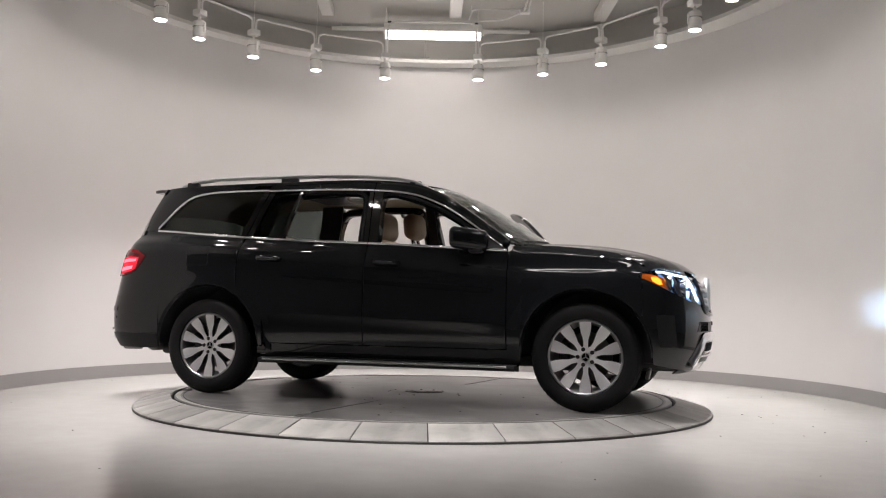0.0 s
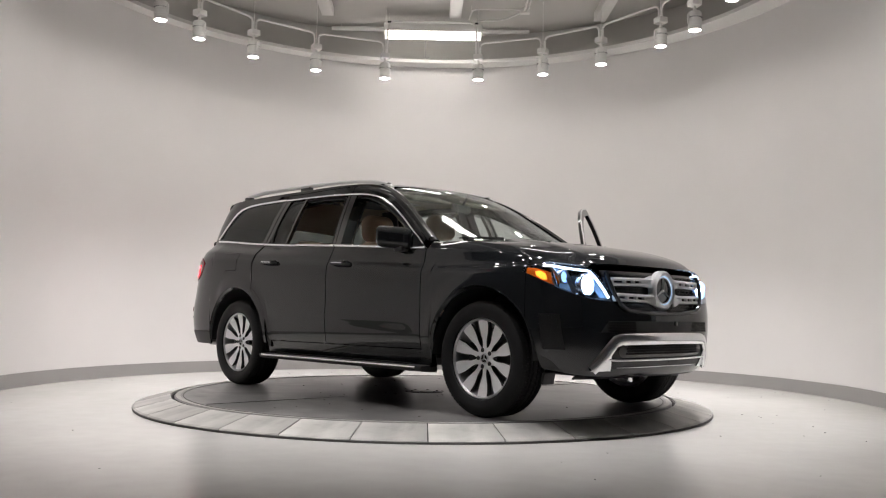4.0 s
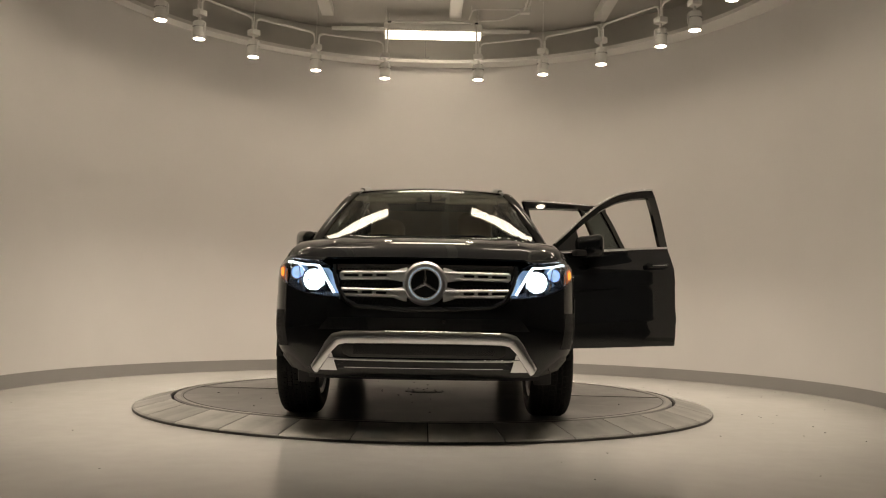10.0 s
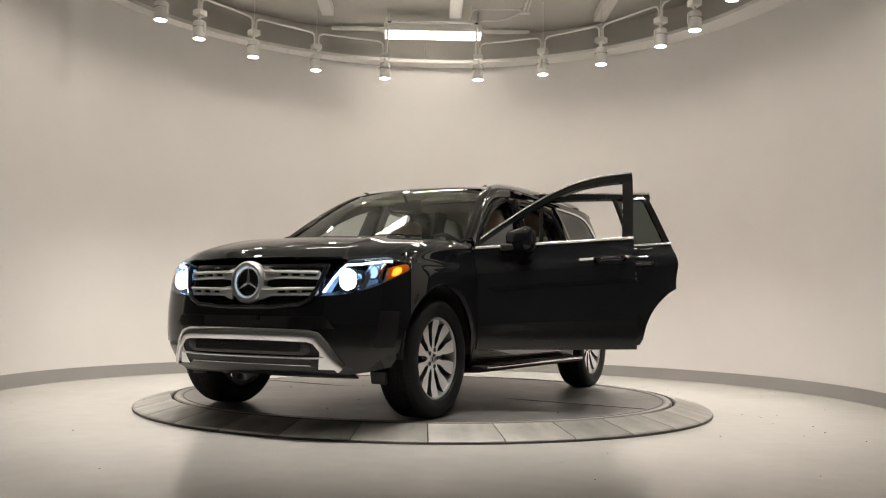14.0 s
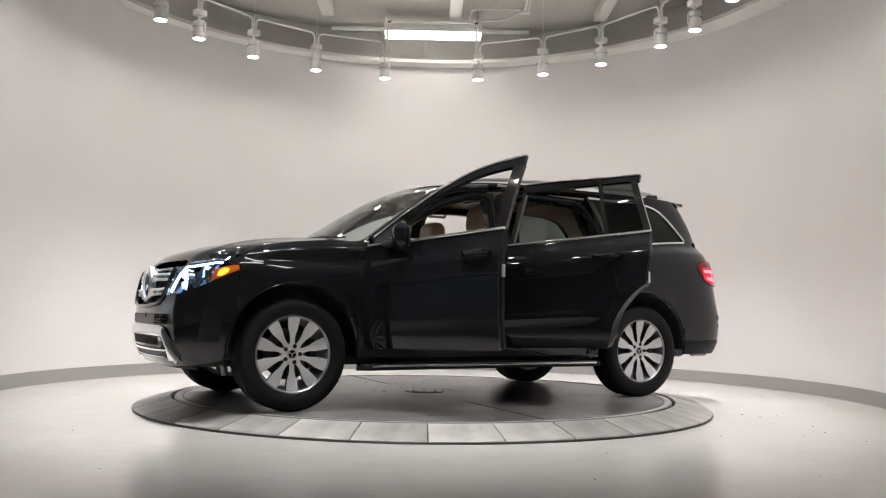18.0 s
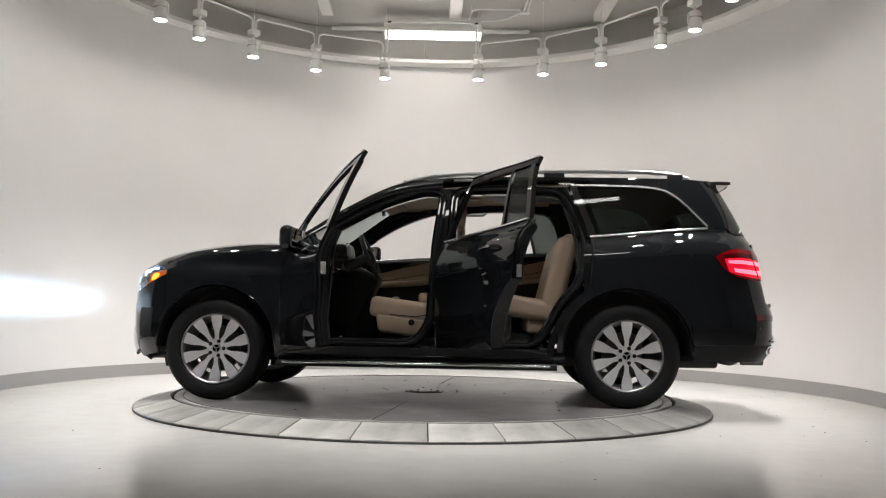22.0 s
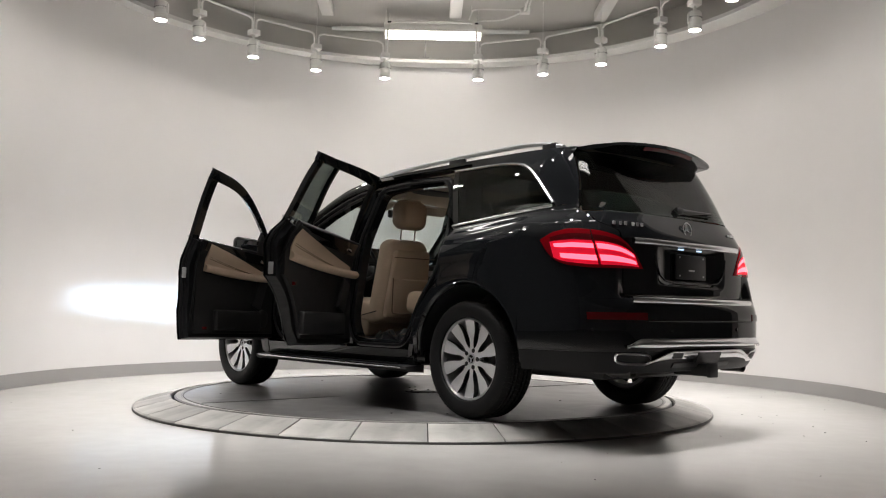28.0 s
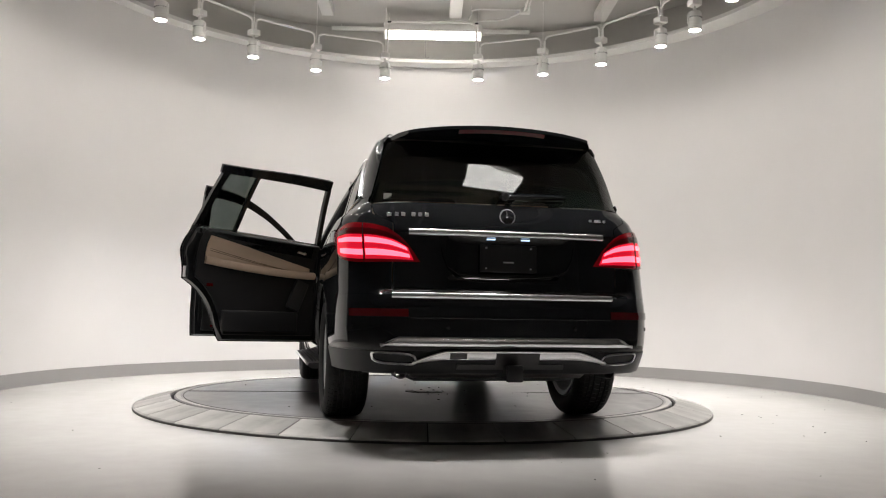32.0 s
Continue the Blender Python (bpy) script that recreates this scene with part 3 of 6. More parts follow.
def side_panel(s, x0, x1, zlow, zhigh, nx=24, nz=12, thick=0.012, off=0.0, lean=0.0, bulge=0.0):
    """A panel of the side between x0 and x1, from zlow(x) to zhigh(x). x0 and x1 may lean with z."""
    def f(u, v):
        x = x0 + (x1 - x0) * u
        z = zlow(x) + (zhigh(x) - zlow(x)) * v
        return skin(x + lean * max(0, z - belt(x)) - bulge * (1 - u) ** 3 * math.exp(-((z - 1.10) / 0.10) ** 2), z, s, off)
    return patch(f, nx, nz, thick, (0.5 * (x0 + x1), 0, 0.8))


CAR = thing("suv", (0, 0, DISC_Z), "large black seven-seat SUV with both driver-side doors open", "car")
X_A, X_B, X_R = 0.975, -0.150, -1.272   # front edge of the front door, the gap between the doors, rear edge of the rear door


def rear_door_low(x):
    return arch_z(x, -AXLE, ARCH_R + 0.075, 0.425)


def door_top(x):
    return roofline(x) + 0.040 + 0.022 * max(0, 1 - abs(x + 0.2) / 0.7)


def side_gap(x):
    """The lower edge of the roof side: over the doors, then round the side glass."""
    return max(belt(x) + 0.002, door_top(x) + 0.004 if x > X_R - 0.02 else roofline(x) + 0.003)


def build_shell():
    """Skin that doesn't open."""
    for s in (1, -1):
        side = "left" if s > 0 else "right"
        part("front_fender", side_panel(s, X_A + 0.004, 1.93, lambda x: arch_z(x, AXLE, ARCH_F, 0.33), lambda x: crest(x) if x > 1.0 else belt(x), 60, 44), PAINT, CAR)
        # round the rear wheel and under the side glass
        def low(x):
            return arch_z(x, -AXLE, ARCH_R, 0.40) if x > -2.1 else 0.40
        def front_low(x):
            return rear_door_low(x) + 0.006
        bmr = side_panel(s, -2.32, -1.025, lambda x: max(low(x), 0.76) if x < -2.0 else low(x), lambda x: belt(x) if x < X_R - 0.004 else front_low(x) - 0.008, 80, 44)
        part("quarter_panel", bmr, PAINT, CAR)
        def corner(u, v):
            z = 0.776 + (1.345 - 0.776) * v
            a0, a1 = tail_angle_x(-2.32, z), tail_angle_y(0.655 + 0.102 * ease((z - 1.17) / 0.07), z)
            return tail_at(s * (a0 + (a1 - a0) * u), z)
        part("rear_corner", patch(corner, 24, 44, 0.012, (-1.5, 0, 1.0)), PAINT, CAR)
        # roof side above the doors, the windscreen pillar in front and the rear pillar behind
        part("roof_side", side_panel(s, -1.7, X_A - 0.005, side_gap, cant, 70, 8, 0.03), PAINT, CAR)
        part("rear_roof_side", side_panel(s, -2.2, -1.7, side_gap, cant, 60, 16, 0.03), PAINT, CAR)
        def pillar(u, v):
            z = 1.345 + (1.715 - 1.345) * v
            a0 = tail_angle_x(-2.2, z)
            a1 = tail_angle_y(0.760 - 0.10 * (z - 1.305) / 0.383, z)
            return tail_at(s * (a0 + (a1 - a0) * u), z)
        part("rear_pillar", patch(pillar, 20, 20, 0.012, (-1.5, 0, 1.2)), PAINT, CAR)
        jamb = [Vector((x, s * (half(x, roofline(x) + 0.03) - 0.034), roofline(x) + 0.036)) for x in (0.96, 0.85, 0.75, 0.65, 0.55, 0.45, 0.35, 0.25, 0.15, 0.0, -0.15)]
        part("windscreen_pillar", sweep(jamb, [(0.030 * math.cos(a), 0.036 * math.sin(a)) for a in (2 * math.pi * q / 12 for q in range(12))]), PAINT, CAR, "black windscreen pillar")
        if s < 0:
            flap = part("flap_gap", side_panel(s, -1.745, -1.545, lambda x: 1.035, lambda x: 1.195, 10, 10, 0.004, 0.0012), PLASTIC, CAR, "thin dark gap round the fuel flap")
            part("fuel_flap", side_panel(s, -1.741, -1.549, lambda x: 1.039, lambda x: 1.191, 10, 10, 0.004, 0.0022), PAINT, CAR, "black fuel flap")
        # sill and running board
        part("sill", side_panel(s, -1.0, 1.06, lambda x: 0.30, lambda x: 0.418, 16, 5, 0.05, -0.006), PAINT, CAR)
        board = part("running_board", sweep([(x, s * 0.93, 0.292) for x in (-1.02, -0.96, 0.0, 1.0, 1.05)], [(-0.075, -0.03), (0.06, -0.022), (0.082, -0.002), (0.078, 0.016), (-0.075, 0.024)]) if s < 0
                     else sweep([(x, s * 0.93, 0.292) for x in (1.05, 1.0, 0.0, -0.96, -1.02)], [(-0.075, -0.03), (0.06, -0.022), (0.082, -0.002), (0.078, 0.016), (-0.075, 0.024)]), PLASTIC, CAR, "black running board")
        part("chrome_strip", sweep([(x, s * 1.014, 0.300) for x in (-0.97, 0.0, 1.0)], circle(0.011, 10)), CHROME, board, "bright metal strip")
        for k in range(4):
            part("tread_rib", box((1.7, 0.008, 0.008), pose(0.02, s * (0.90 + 0.024 * k), 0.318)), RUBBER, board)
        # wheel arch lips and liners
        for cx, r in ((AXLE, ARCH_F), (-AXLE, ARCH_R)):
            def lip(u, v, cx=cx, r=r):
                a = radians(3 + 174 * u)
                rr = r + 0.004 - 0.016 * v
                x, z = cx + rr * math.cos(a), 0.40 + rr * math.sin(a)
                return Vector((x, s * (half(x, max(0.3, z)) + 0.0025 * (1 - v) - 0.02 * v), z))
            part("arch_lip", patch(lip, 40, 2, 0.02, (cx, 0, 0.4)), PAINT, CAR, "black wheel arch edge")
            def liner(u, v, cx=cx, r=r):
                a = radians(-1 + 182 * u)
                return Vector((cx + (r - 0.012) * math.cos(a), s * (0.93 - 0.40 * v), 0.40 + (r - 0.012) * math.sin(a)))
            part("wheel_housing", patch(liner, 24, 3, -0.006, (cx, s * 0.7, 0.4)), PLASTIC, CAR, "black wheel housing")
            part("housing_wall", box((0.94, 0.01, 0.46), pose(cx, s * 0.53, 0.64)), PLASTIC, CAR)
    for s in (1, -1):
        part("air_deflector", box((0.025, 0.11, 0.08), pose(1.955, s * 0.74, 0.275, 0, 12, 0), 0.008), PLASTIC, CAR, "black air deflector before the wheel")
    part("underbody", box((4.5, 1.0, 0.10), pose(-0.05, 0, 0.33), 0.03), PLASTIC, CAR, "black underbody")
    part("engine_bay", box((1.1, 1.06, 0.55), pose(1.6, 0, 0.6), 0.05), PLASTIC, CAR, "black engine bay block")
    part("floor_pan", box((2.1, 1.72, 0.06), pose(0.0, 0, 0.39), 0.01), CARPET, CAR, "black carpeted floor")
    part("rear_floor", box((1.5, 1.06, 0.06), pose(-1.7, 0, 0.50), 0.01), CARPET, CAR, "black carpeted load floor")

    def bonnet(u, v):
        t = 2 * u - 1
        a = nose_angle_x(1.965, 0.985) * abs(t) ** 1.0
        zf = 1.004 + 0.002 * abs(t)
        fr = nose_at(math.copysign(a, t), zf, -0.015)
        bk = Vector((1.0 + 0.17 * (1 - t * t), t * half(1.0, 1.147), 1.146 + 0.055 * (1 - t * t)))
        if abs(t) == 1:
            x = bk.x + (fr.x - bk.x) * v
            return Vector((x, t * half(x, crest(x)) , crest(x)))
        p = bk.lerp(fr, v)
        edge = crest(bk.x + (1.965 - bk.x) * v)
        lin = 1.146 + (1.006 - 1.146) * v
        swell = (edge - lin) * abs(t) ** 2 + (1 - t * t) * (0.073 * math.sin(math.pi * min(1, 0.93 * v ** 1.25)) ** 0.75 + 0.012)
        ridge = 0.018 * math.exp(-((abs(t) - 0.52) / 0.06) ** 2) * (1 - v * 0.8)
        roll = -0.03 * max(0, (v - 0.9) / 0.1) ** 2
        side = half(p.x, crest(p.x)) if p.x < 1.96 else None
        y = p.y
        if side:
            y = t * (side * (1 - v) + abs(fr.y / t if t else 1) * v) if t else 0
        return Vector((p.x, y, p.z + swell + ridge + roll))
    part("bonnet", patch(bonnet, 48, 26, 0.012, (1.4, 0, 0.5)), PAINT, CAR, "black bonnet with raised creases")

    def windscreen(u, v, off=0.0):
        t = 2 * u - 1
        x = 1.0 + (0.20 - 1.0) * v
        z = cant(x)
        b = 0.18 * (1 - v) + 0.10 * v
        return Vector((x + b * (1 - t * t) + off, t * (half(x, z) - 0.065), z + (0.010 + 0.014 * v) * (1 - t * t) ** 0.8 + off))
    part("windscreen", patch(windscreen, 24, 14, 0.005, (0, 0, 0.9)), CLEAR, CAR, "clear windscreen")
    for s in (1, -1):
        def fairing(u, v):
            x = 1.0 + (0.20 - 1.0) * v
            y = half(x, cant(x)) - 0.072 * u
            return Vector((x + 0.006 * u, s * y, cant(x) + 0.010 * math.sin(math.pi * min(1, u * 0.8))))
        part("pillar_cover", patch(fairing, 6, 20, 0.012, (0.3, 0, 0.9)), PAINT, CAR, "black outer windscreen pillar")
    for u0, u1 in ((0.10, 0.47), (0.50, 0.88)):
        path = [windscreen(u0 + (u1 - u0) * k / 8, 0.035 + 0.012 * math.sin(math.pi * k / 8), 0.010) for k in range(9)]
        wp = part("wiper", sweep(path, rect(0.014, 0.012)), PLASTIC, CAR, "black windscreen wiper")
        part("wiper_arm", sweep([windscreen(u0 + 0.02, 0.0, 0.008), path[2] + Vector((0, 0, 0.008)), path[5] + Vector((0, 0, 0.010))], rect(0.016, 0.008)), PLASTIC, wp)

    def cowl(u, v):
        t = 2 * u - 1
        return Vector((1.01 + 0.19 * (1 - t * t) + 0.04 * v, t * 0.84, 1.175 + 0.02 * (1 - t * t) - 0.03 * v))
    part("cowl", patch(cowl, 20, 2, 0.01, (1.0, 0, 0.5)), PLASTIC, CAR, "black cowl under the windscreen")

    def roof(u, v):
        t = 2 * u - 1
        x = 0.20 + (-2.2 - 0.20) * v
        z = cant(x)
        fwd = 0.10 * (1 - t * t) * (1 - v) - 0.10 * (1 - t * t) * v
        return Vector((x + fwd, t * half(x, z), z + (0.024 + 0.030 * ease(v * 1.1)) * (1 - t * t) ** 0.8))
    part("roof", patch(roof, 24, 30, 0.02, (-0.8, 0, 0.8)), PAINT, CAR, "black roof")
    for s in (1, -1):
        path = [(x, s * (half(x, cant(x)) - 0.08), z) for x, z in ((0.22, 1.675), (0.12, 1.715), (-0.03, 1.748), (-0.3, 1.776), (-0.7, 1.795), (-1.2, 1.803), (-1.7, 1.798), (-1.93, 1.778), (-2.06, 1.742))]
        fine = []
        for a, b in zip(path, path[1:]):
            fine += [Vector(a).lerp(Vector(b), k / 4) for k in range(4)]
        rail = part("roof_rail", sweep(fine + [Vector(path[-1])], [(-0.016, -0.012), (0.016, -0.012), (0.019, 0.004), (0.012, 0.014), (-0.012, 0.014), (-0.019, 0.004)]), SATIN, CAR, "satin aluminium roof rail")
        for x, w in ((0.12, 0.10), (-1.02, 0.16), (-1.95, 0.12)):
            part("rail_foot", box((w, 0.036, 0.075), pose(x, s * (half(x, cant(x)) - 0.08), (1.685 if x > 0 else 1.758 if x > -1.5 else 1.742)), 0.01), PLASTIC, rail, "black rail foot")


def lamp_base(u):
    """The headlamp's lower edge, from the grille (0) to the wing (1)."""
    return 0.766 + 0.180 * u ** 1.9


def lamp_edge(u):
    """The bonnet's edge over the headlamp."""
    return 1.004 + (crest(1.93) - 1.004) * u ** 1.5


def lamp_top(u):
    return lamp_edge(u) - 0.010 - 0.010 * (1 - u) - 0.055 * max(0, (u - 0.6) / 0.4) ** 1.5


def lamp_u(th):
    a0, a1 = nose_angle_y(0.505, 0.79), nose_angle_x(1.905, 0.92)
    return min(1, max(0, (abs(th) - a0) / (a1 - a0)))


def bumper_start(z):
    d = ARCH_F ** 2 - (z - 0.40) ** 2
    return max(1.934, AXLE + math.sqrt(max(0, d))) if z > 0.4 else AXLE + ARCH_F


def build_nose():
    def top(th):
        p = abs(nose_at(th, 0.75).y)
        return 0.70 + (lamp_base(lamp_u(th)) - 0.702) * min(1, max(0, (p - 0.43) / 0.09)) ** 1.3

    def bumper(u, v):
        t = 2 * u - 1
        z1 = top(t * nose_angle_x(1.934, 0.85))
        z0 = 0.290 + 0.055 * abs(t) ** 3
        z = z0 + (z1 - z0) * v
        a = nose_angle_x(bumper_start(z), z)
        p = nose_at(t * a, z)
        p.y *= 1 - 0.045 * ease((0.45 - z) / 0.15) * ease((abs(p.y) - 0.66) / 0.16)
        return p
    fb = part("front_bumper", patch(bumper, 72, 24, 0.012, (1.2, 0, 0.5)), PAINT, CAR, "black front bumper")
    for s in (1, -1):
        def vent(u, v):
            z = 0.465 + 0.22 * v
            a = nose_angle_x(2.045 + 0.115 * u - 0.02 * v, z)
            return nose_at(s * a, z, 0.0015)
        grid = part("side_vent", patch(vent, 8, 8, 0.02, (1.2, 0, 0.5)), PLASTIC, fb, "black honeycomb side vent")
        bm = bmesh.new()
        for i in range(7):
            for j in range(9):
                u, v = (i + 0.5 + 0.5 * (j % 2)) / 7.6, (j + 0.5) / 9
                p = vent(u, v)
                add_lathe(bm, [(0.013, 0.0), (0.013, 0.002), (0.0105, 0.002), (0.0105, 0.0)], 6, Matrix.Translation(p) @ Vector((p.x - 1.2, p.y, 0)).to_track_quat("Z", "Y").to_matrix().to_4x4(), True)
        tagged(part("honeycomb", bm, PLASTIC, grid), kind="stuff")
    # skid trim: one chrome plate with dark openings
    def trim(u, v):
        t = 2 * u - 1
        return nose((0.62 - 0.125 * v ** 1.3) * t, 0.345 + 0.19 * v, 0.004)
    skid = part("skid_trim", patch(trim, 40, 10, 0.02, (1.2, 0, 0.5)), PLASTIC, fb, "black skid panel framed in chrome")

    def along(pairs, off, n=8):
        pts = [(-y, z) for y, z in pairs] + [(y, z) for y, z in reversed(pairs)]
        out = []
        for (y0, z0), (y1, z1) in zip(pts, pts[1:]):
            out += [nose(y0 + (y1 - y0) * k / n, z0 + (z1 - z0) * k / n, off) for k in range(n)]
        return out + [nose(pts[-1][0], pts[-1][1], off)]
    part("upper_chrome", sweep(along(((0.655, 0.340), (0.615, 0.395), (0.565, 0.470), (0.525, 0.515), (0.47, 0.528), (0.2, 0.532)), 0.010), [(0.019 * math.cos(a) + 0.001 * math.sin(a), 0.038 * math.sin(a)) for a in (2 * math.pi * k / 14 for k in range(14))]), CHROME, skid, "broad rounded chrome band")
    part("middle_chrome", sweep(along(((0.600, 0.405), (0.50, 0.398), (0.2, 0.396)), 0.014), circle(0.0085, 10)), CHROME, skid, "thin chrome bar")
    part("lower_chrome", sweep(along(((0.47, 0.350), (0.2, 0.350)), 0.010), circle(0.0035, 8)), CHROME, skid, "thin lower chrome line")
    for s in (1, -1):
        part("corner_chrome", patch(lambda u, v: nose(s * (0.515 + 0.145 * u - 0.085 * u * v + 0.035 * v), 0.330 + 0.125 * v * (1 - 0.30 * u), 0.014 + 0.006 * math.sin(math.pi * u)), 10, 8, 0.012, (1.2, 0, 0.5)), CHROME, skid, "chrome corner of the skid trim")

    def slot(u, v):
        t = 2 * u - 1
        k = 1 - 0.10 * abs(2 * v - 1) ** 3
        return nose(0.485 * k * t, 0.412 + 0.082 * v, 0.009)
    part("air_intake", patch(slot, 30, 6, 0.01, (1.2, 0, 0.5)), GLOSS_BLACK, fb, "black lower air intake")
    bm = bmesh.new()
    for i in range(44):
        for j in range(4):
            y, z = -0.41 + 0.82 * (i + 0.5 * (j % 2)) / 43.5, 0.438 + 0.0165 * j
            add_lathe(bm, [(0.0085, 0.0), (0.0085, 0.004), (0.0062, 0.004), (0.0062, 0.0)], 6, Matrix.Translation(nose(y, z, 0.009)) @ pose(0, 0, 0, 0, 90, 0), True)
    tagged(part("intake_mesh", bm, PLASTIC, fb, "black honeycomb mesh"), kind="stuff")
    for s in (1, -1):
        part("lower_slot", patch(lambda u, v: nose(s * (0.07 + (0.45 - 0.06 * v) * u), 0.358 + 0.030 * v, 0.007), 14, 3, 0.01, (1.2, 0, 0.5)), PLASTIC, fb, "black slot in the skid trim")
    def lip(u, v):
        t = 2 * u - 1
        return nose(0.70 * t, 0.275 + 0.065 * v, -0.035 * (1 - v))
    part("bumper_valance", patch(lip, 24, 3, 0.01, (1.2, 0, 0.5)), PLASTIC, fb, "black plastic valance")
    def upper_slot(u, v):
        t = 2 * u - 1
        return nose((0.63 - 0.06 * v) * t, 0.572 + 0.072 * v, 0.003)
    part("upper_intake", patch(upper_slot, 24, 3, 0.01, (1.2, 0, 0.5)), PLASTIC, fb, "black upper intake")
    bm = bmesh.new()
    for s in (1, -1):
        for i in range(14):
            for j in range(4):
                add_lathe(bm, [(0.0085, 0.0), (0.0085, 0.004), (0.0062, 0.004), (0.0062, 0.0)], 6, Matrix.Translation(nose(s * (0.34 + 0.0175 * (i + 0.5 * (j % 2))), 0.583 + 0.0165 * j, 0.003)) @ pose(0, 0, 0, 0, 90, 0), True)
    tagged(part("intake_mesh", bm, GLOSS_BLACK, fb, "black honeycomb mesh"), kind="stuff")
    part("grille_surround", sweep([nose(y, z, 0.004) for y, z in ((-0.545, 0.955), (-0.54, 0.90), (-0.515, 0.82), (-0.47, 0.745), (-0.40, 0.712), (-0.2, 0.698), (0, 0.694), (0.2, 0.698), (0.40, 0.712), (0.47, 0.745), (0.515, 0.82), (0.54, 0.90), (0.545, 0.955))], circle(0.014, 8), (1, 0, 0)), PAINT, fb, "black grille surround")
    part("radar_cover", lathe([(0.016, 0), (0.016, 0.01), (0.01, 0.012)], 16, Matrix.Translation(nose(0.11, 0.63, 0.0)) @ pose(0, 0, 0, 0, 90, 0)), GLOSS_BLACK, fb)
    # grille
    def back(u, v):
        t = 2 * u - 1
        z = 0.700 + (0.965 - 0.700) * v
        return nose((0.50 + 0.035 * v) * t, z, -0.045)
    gr = part("grille", patch(back, 24, 8, 0.01, (1.2, 0, 0.7)), GLOSS_BLACK, CAR, "black grille with chrome bars")
    bm = bmesh.new()
    for i in range(44):
        for j in range(11):
            y, z = -0.51 + 1.02 * (i + 0.5 * (j % 2)) / 43.5, 0.715 + 0.022 * j
            if abs(y) < 0.49 + 0.03 * (z - 0.7) / 0.26:
                add_lathe(bm, [(0.0125, 0.0), (0.0125, 0.006), (0.0095, 0.006), (0.0095, 0.0)], 6, Matrix.Translation(nose(y, z, -0.042)) @ pose(0, 0, 0, 0, 90, 0), True)
    tagged(part("honeycomb", bm, GLOSS_BLACK, gr), kind="stuff")
    for z, rake in ((0.893, 0.012), (0.795, -0.006)):
        for s in (1, -1):
            n = 14
            path = [nose(s * (0.105 + 0.395 * k / n), z + 0.006 * (1 - k / n) * (1 if z > 0.85 else -1), -0.012) for k in range(n + 1)]
            for dz in (0.017, -0.017):
                part("grille_bar", sweep([p + Vector((0, 0, dz)) for p in path], [(0.014 * math.cos(a), 0.0105 * math.sin(a)) for a in (2 * math.pi * q / 10 for q in range(10))]), SATIN, gr, "satin chrome bar")
            for k in (0, 4, 7, 10, 14):
                part("bar_link", box((0.02, 0.022, 0.036), Matrix.Translation(path[k]), 0.004), SATIN, gr)
    cx, cz = 0.0, 0.849
    at = Matrix.Translation(nose(0, cz, 0.0)) @ pose(0, 0, 0, 0, 90, 0)
    part("emblem_ring", lathe([(0.132, -0.03), (0.132, 0.004), (0.118, 0.018), (0.100, 0.014), (0.098, -0.0), (0.098, -0.03)], 48, at, True), SATIN, gr, "satin chrome emblem ring")
    for s in (1, -1):
        for z in (0.893, 0.795):
            def wing(u, v, z=z):
                h = 0.085 - 0.040 * ease(u)
                return nose(s * (0.108 + 0.115 * u), z + (0.010 if z > 0.85 else -0.010) * (1 - u) + (v - 0.5) * h, 0.004 - 0.012 * u)
            part("bezel_wing", patch(wing, 8, 4, 0.012, (1.2, 0, 0.8)), SATIN, gr, "satin chrome wing of the emblem ring")
    part("emblem_back", lathe([(0.099, -0.028), (0.099, -0.006), (0.01, -0.004)], 40, at), GLOSS_BLACK, gr, "black emblem disc")
    bm = bmesh.new()
    add_lathe(bm, [(0.092, -0.006), (0.092, 0.004), (0.086, 0.008), (0.082, 0.004), (0.082, -0.006)], 40, at, True)
    for k in range(3):
        spoke(bm, at @ pose(0, 0, 0, 0, 0, 180 + 120 * k), 0.085, 0.022, 0.014)
    part("emblem", bm, LIT_STAR, gr, "silver three-armed emblem", 20)
    part("emblem_light", lathe([(0.0965, -0.006), (0.0965, 0.006), (0.0935, 0.008), (0.0935, -0.006)], 40, at, True), LIT_EMBLEM, gr, "lit bluish-white ring")
    for s in (1, -1):
        build_headlamp(s)


def spoke(bm, m, length, width, height):
    """A tapered, ridged arm from the centre along x."""
    v = [bm.verts.new(m @ Vector(p)) for p in ((-0.008, 0, height), (0.004, width / 2, -0.004), (0.004, -width / 2, -0.004), (length, 0.0035, -0.002), (length, -0.0035, -0.002), (length, 0, 0.004))]
    for f in ((0, 5, 3, 1), (0, 2, 4, 5), (1, 3, 4, 2), (3, 5, 4), (0, 1, 2)):
        bm.faces.new([v[i] for i in f])


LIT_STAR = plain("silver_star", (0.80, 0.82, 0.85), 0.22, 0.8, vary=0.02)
LIT_EMBLEM = glow("lit_white_emblem", (0.62, 0.80, 1.0), 0.45)
BEAM = glow("xenon_beam_source", (0.48, 0.74, 1.0), 46000.0)
DAY_LAMP = glow("white_daytime_lamp", (0.62, 0.80, 1.0), 5.0)
SOFT_LAMP = glow("dim_blue_projector_lens", (0.35, 0.60, 1.0), 1.6)
LOW_BEAM = glow("bright_low_beam_lens", (0.66, 0.85, 1.0), 26.0)
AMBER = glow("amber_side_lamp", (1.0, 0.33, 0.03), 2.4)
AMBER_DIM = glow("dim_amber_lens", (0.62, 0.13, 0.012), 0.12)
BOWL_GLOW = glow("bluish_scatter_glow", (0.24, 0.44, 0.72), 0.22)
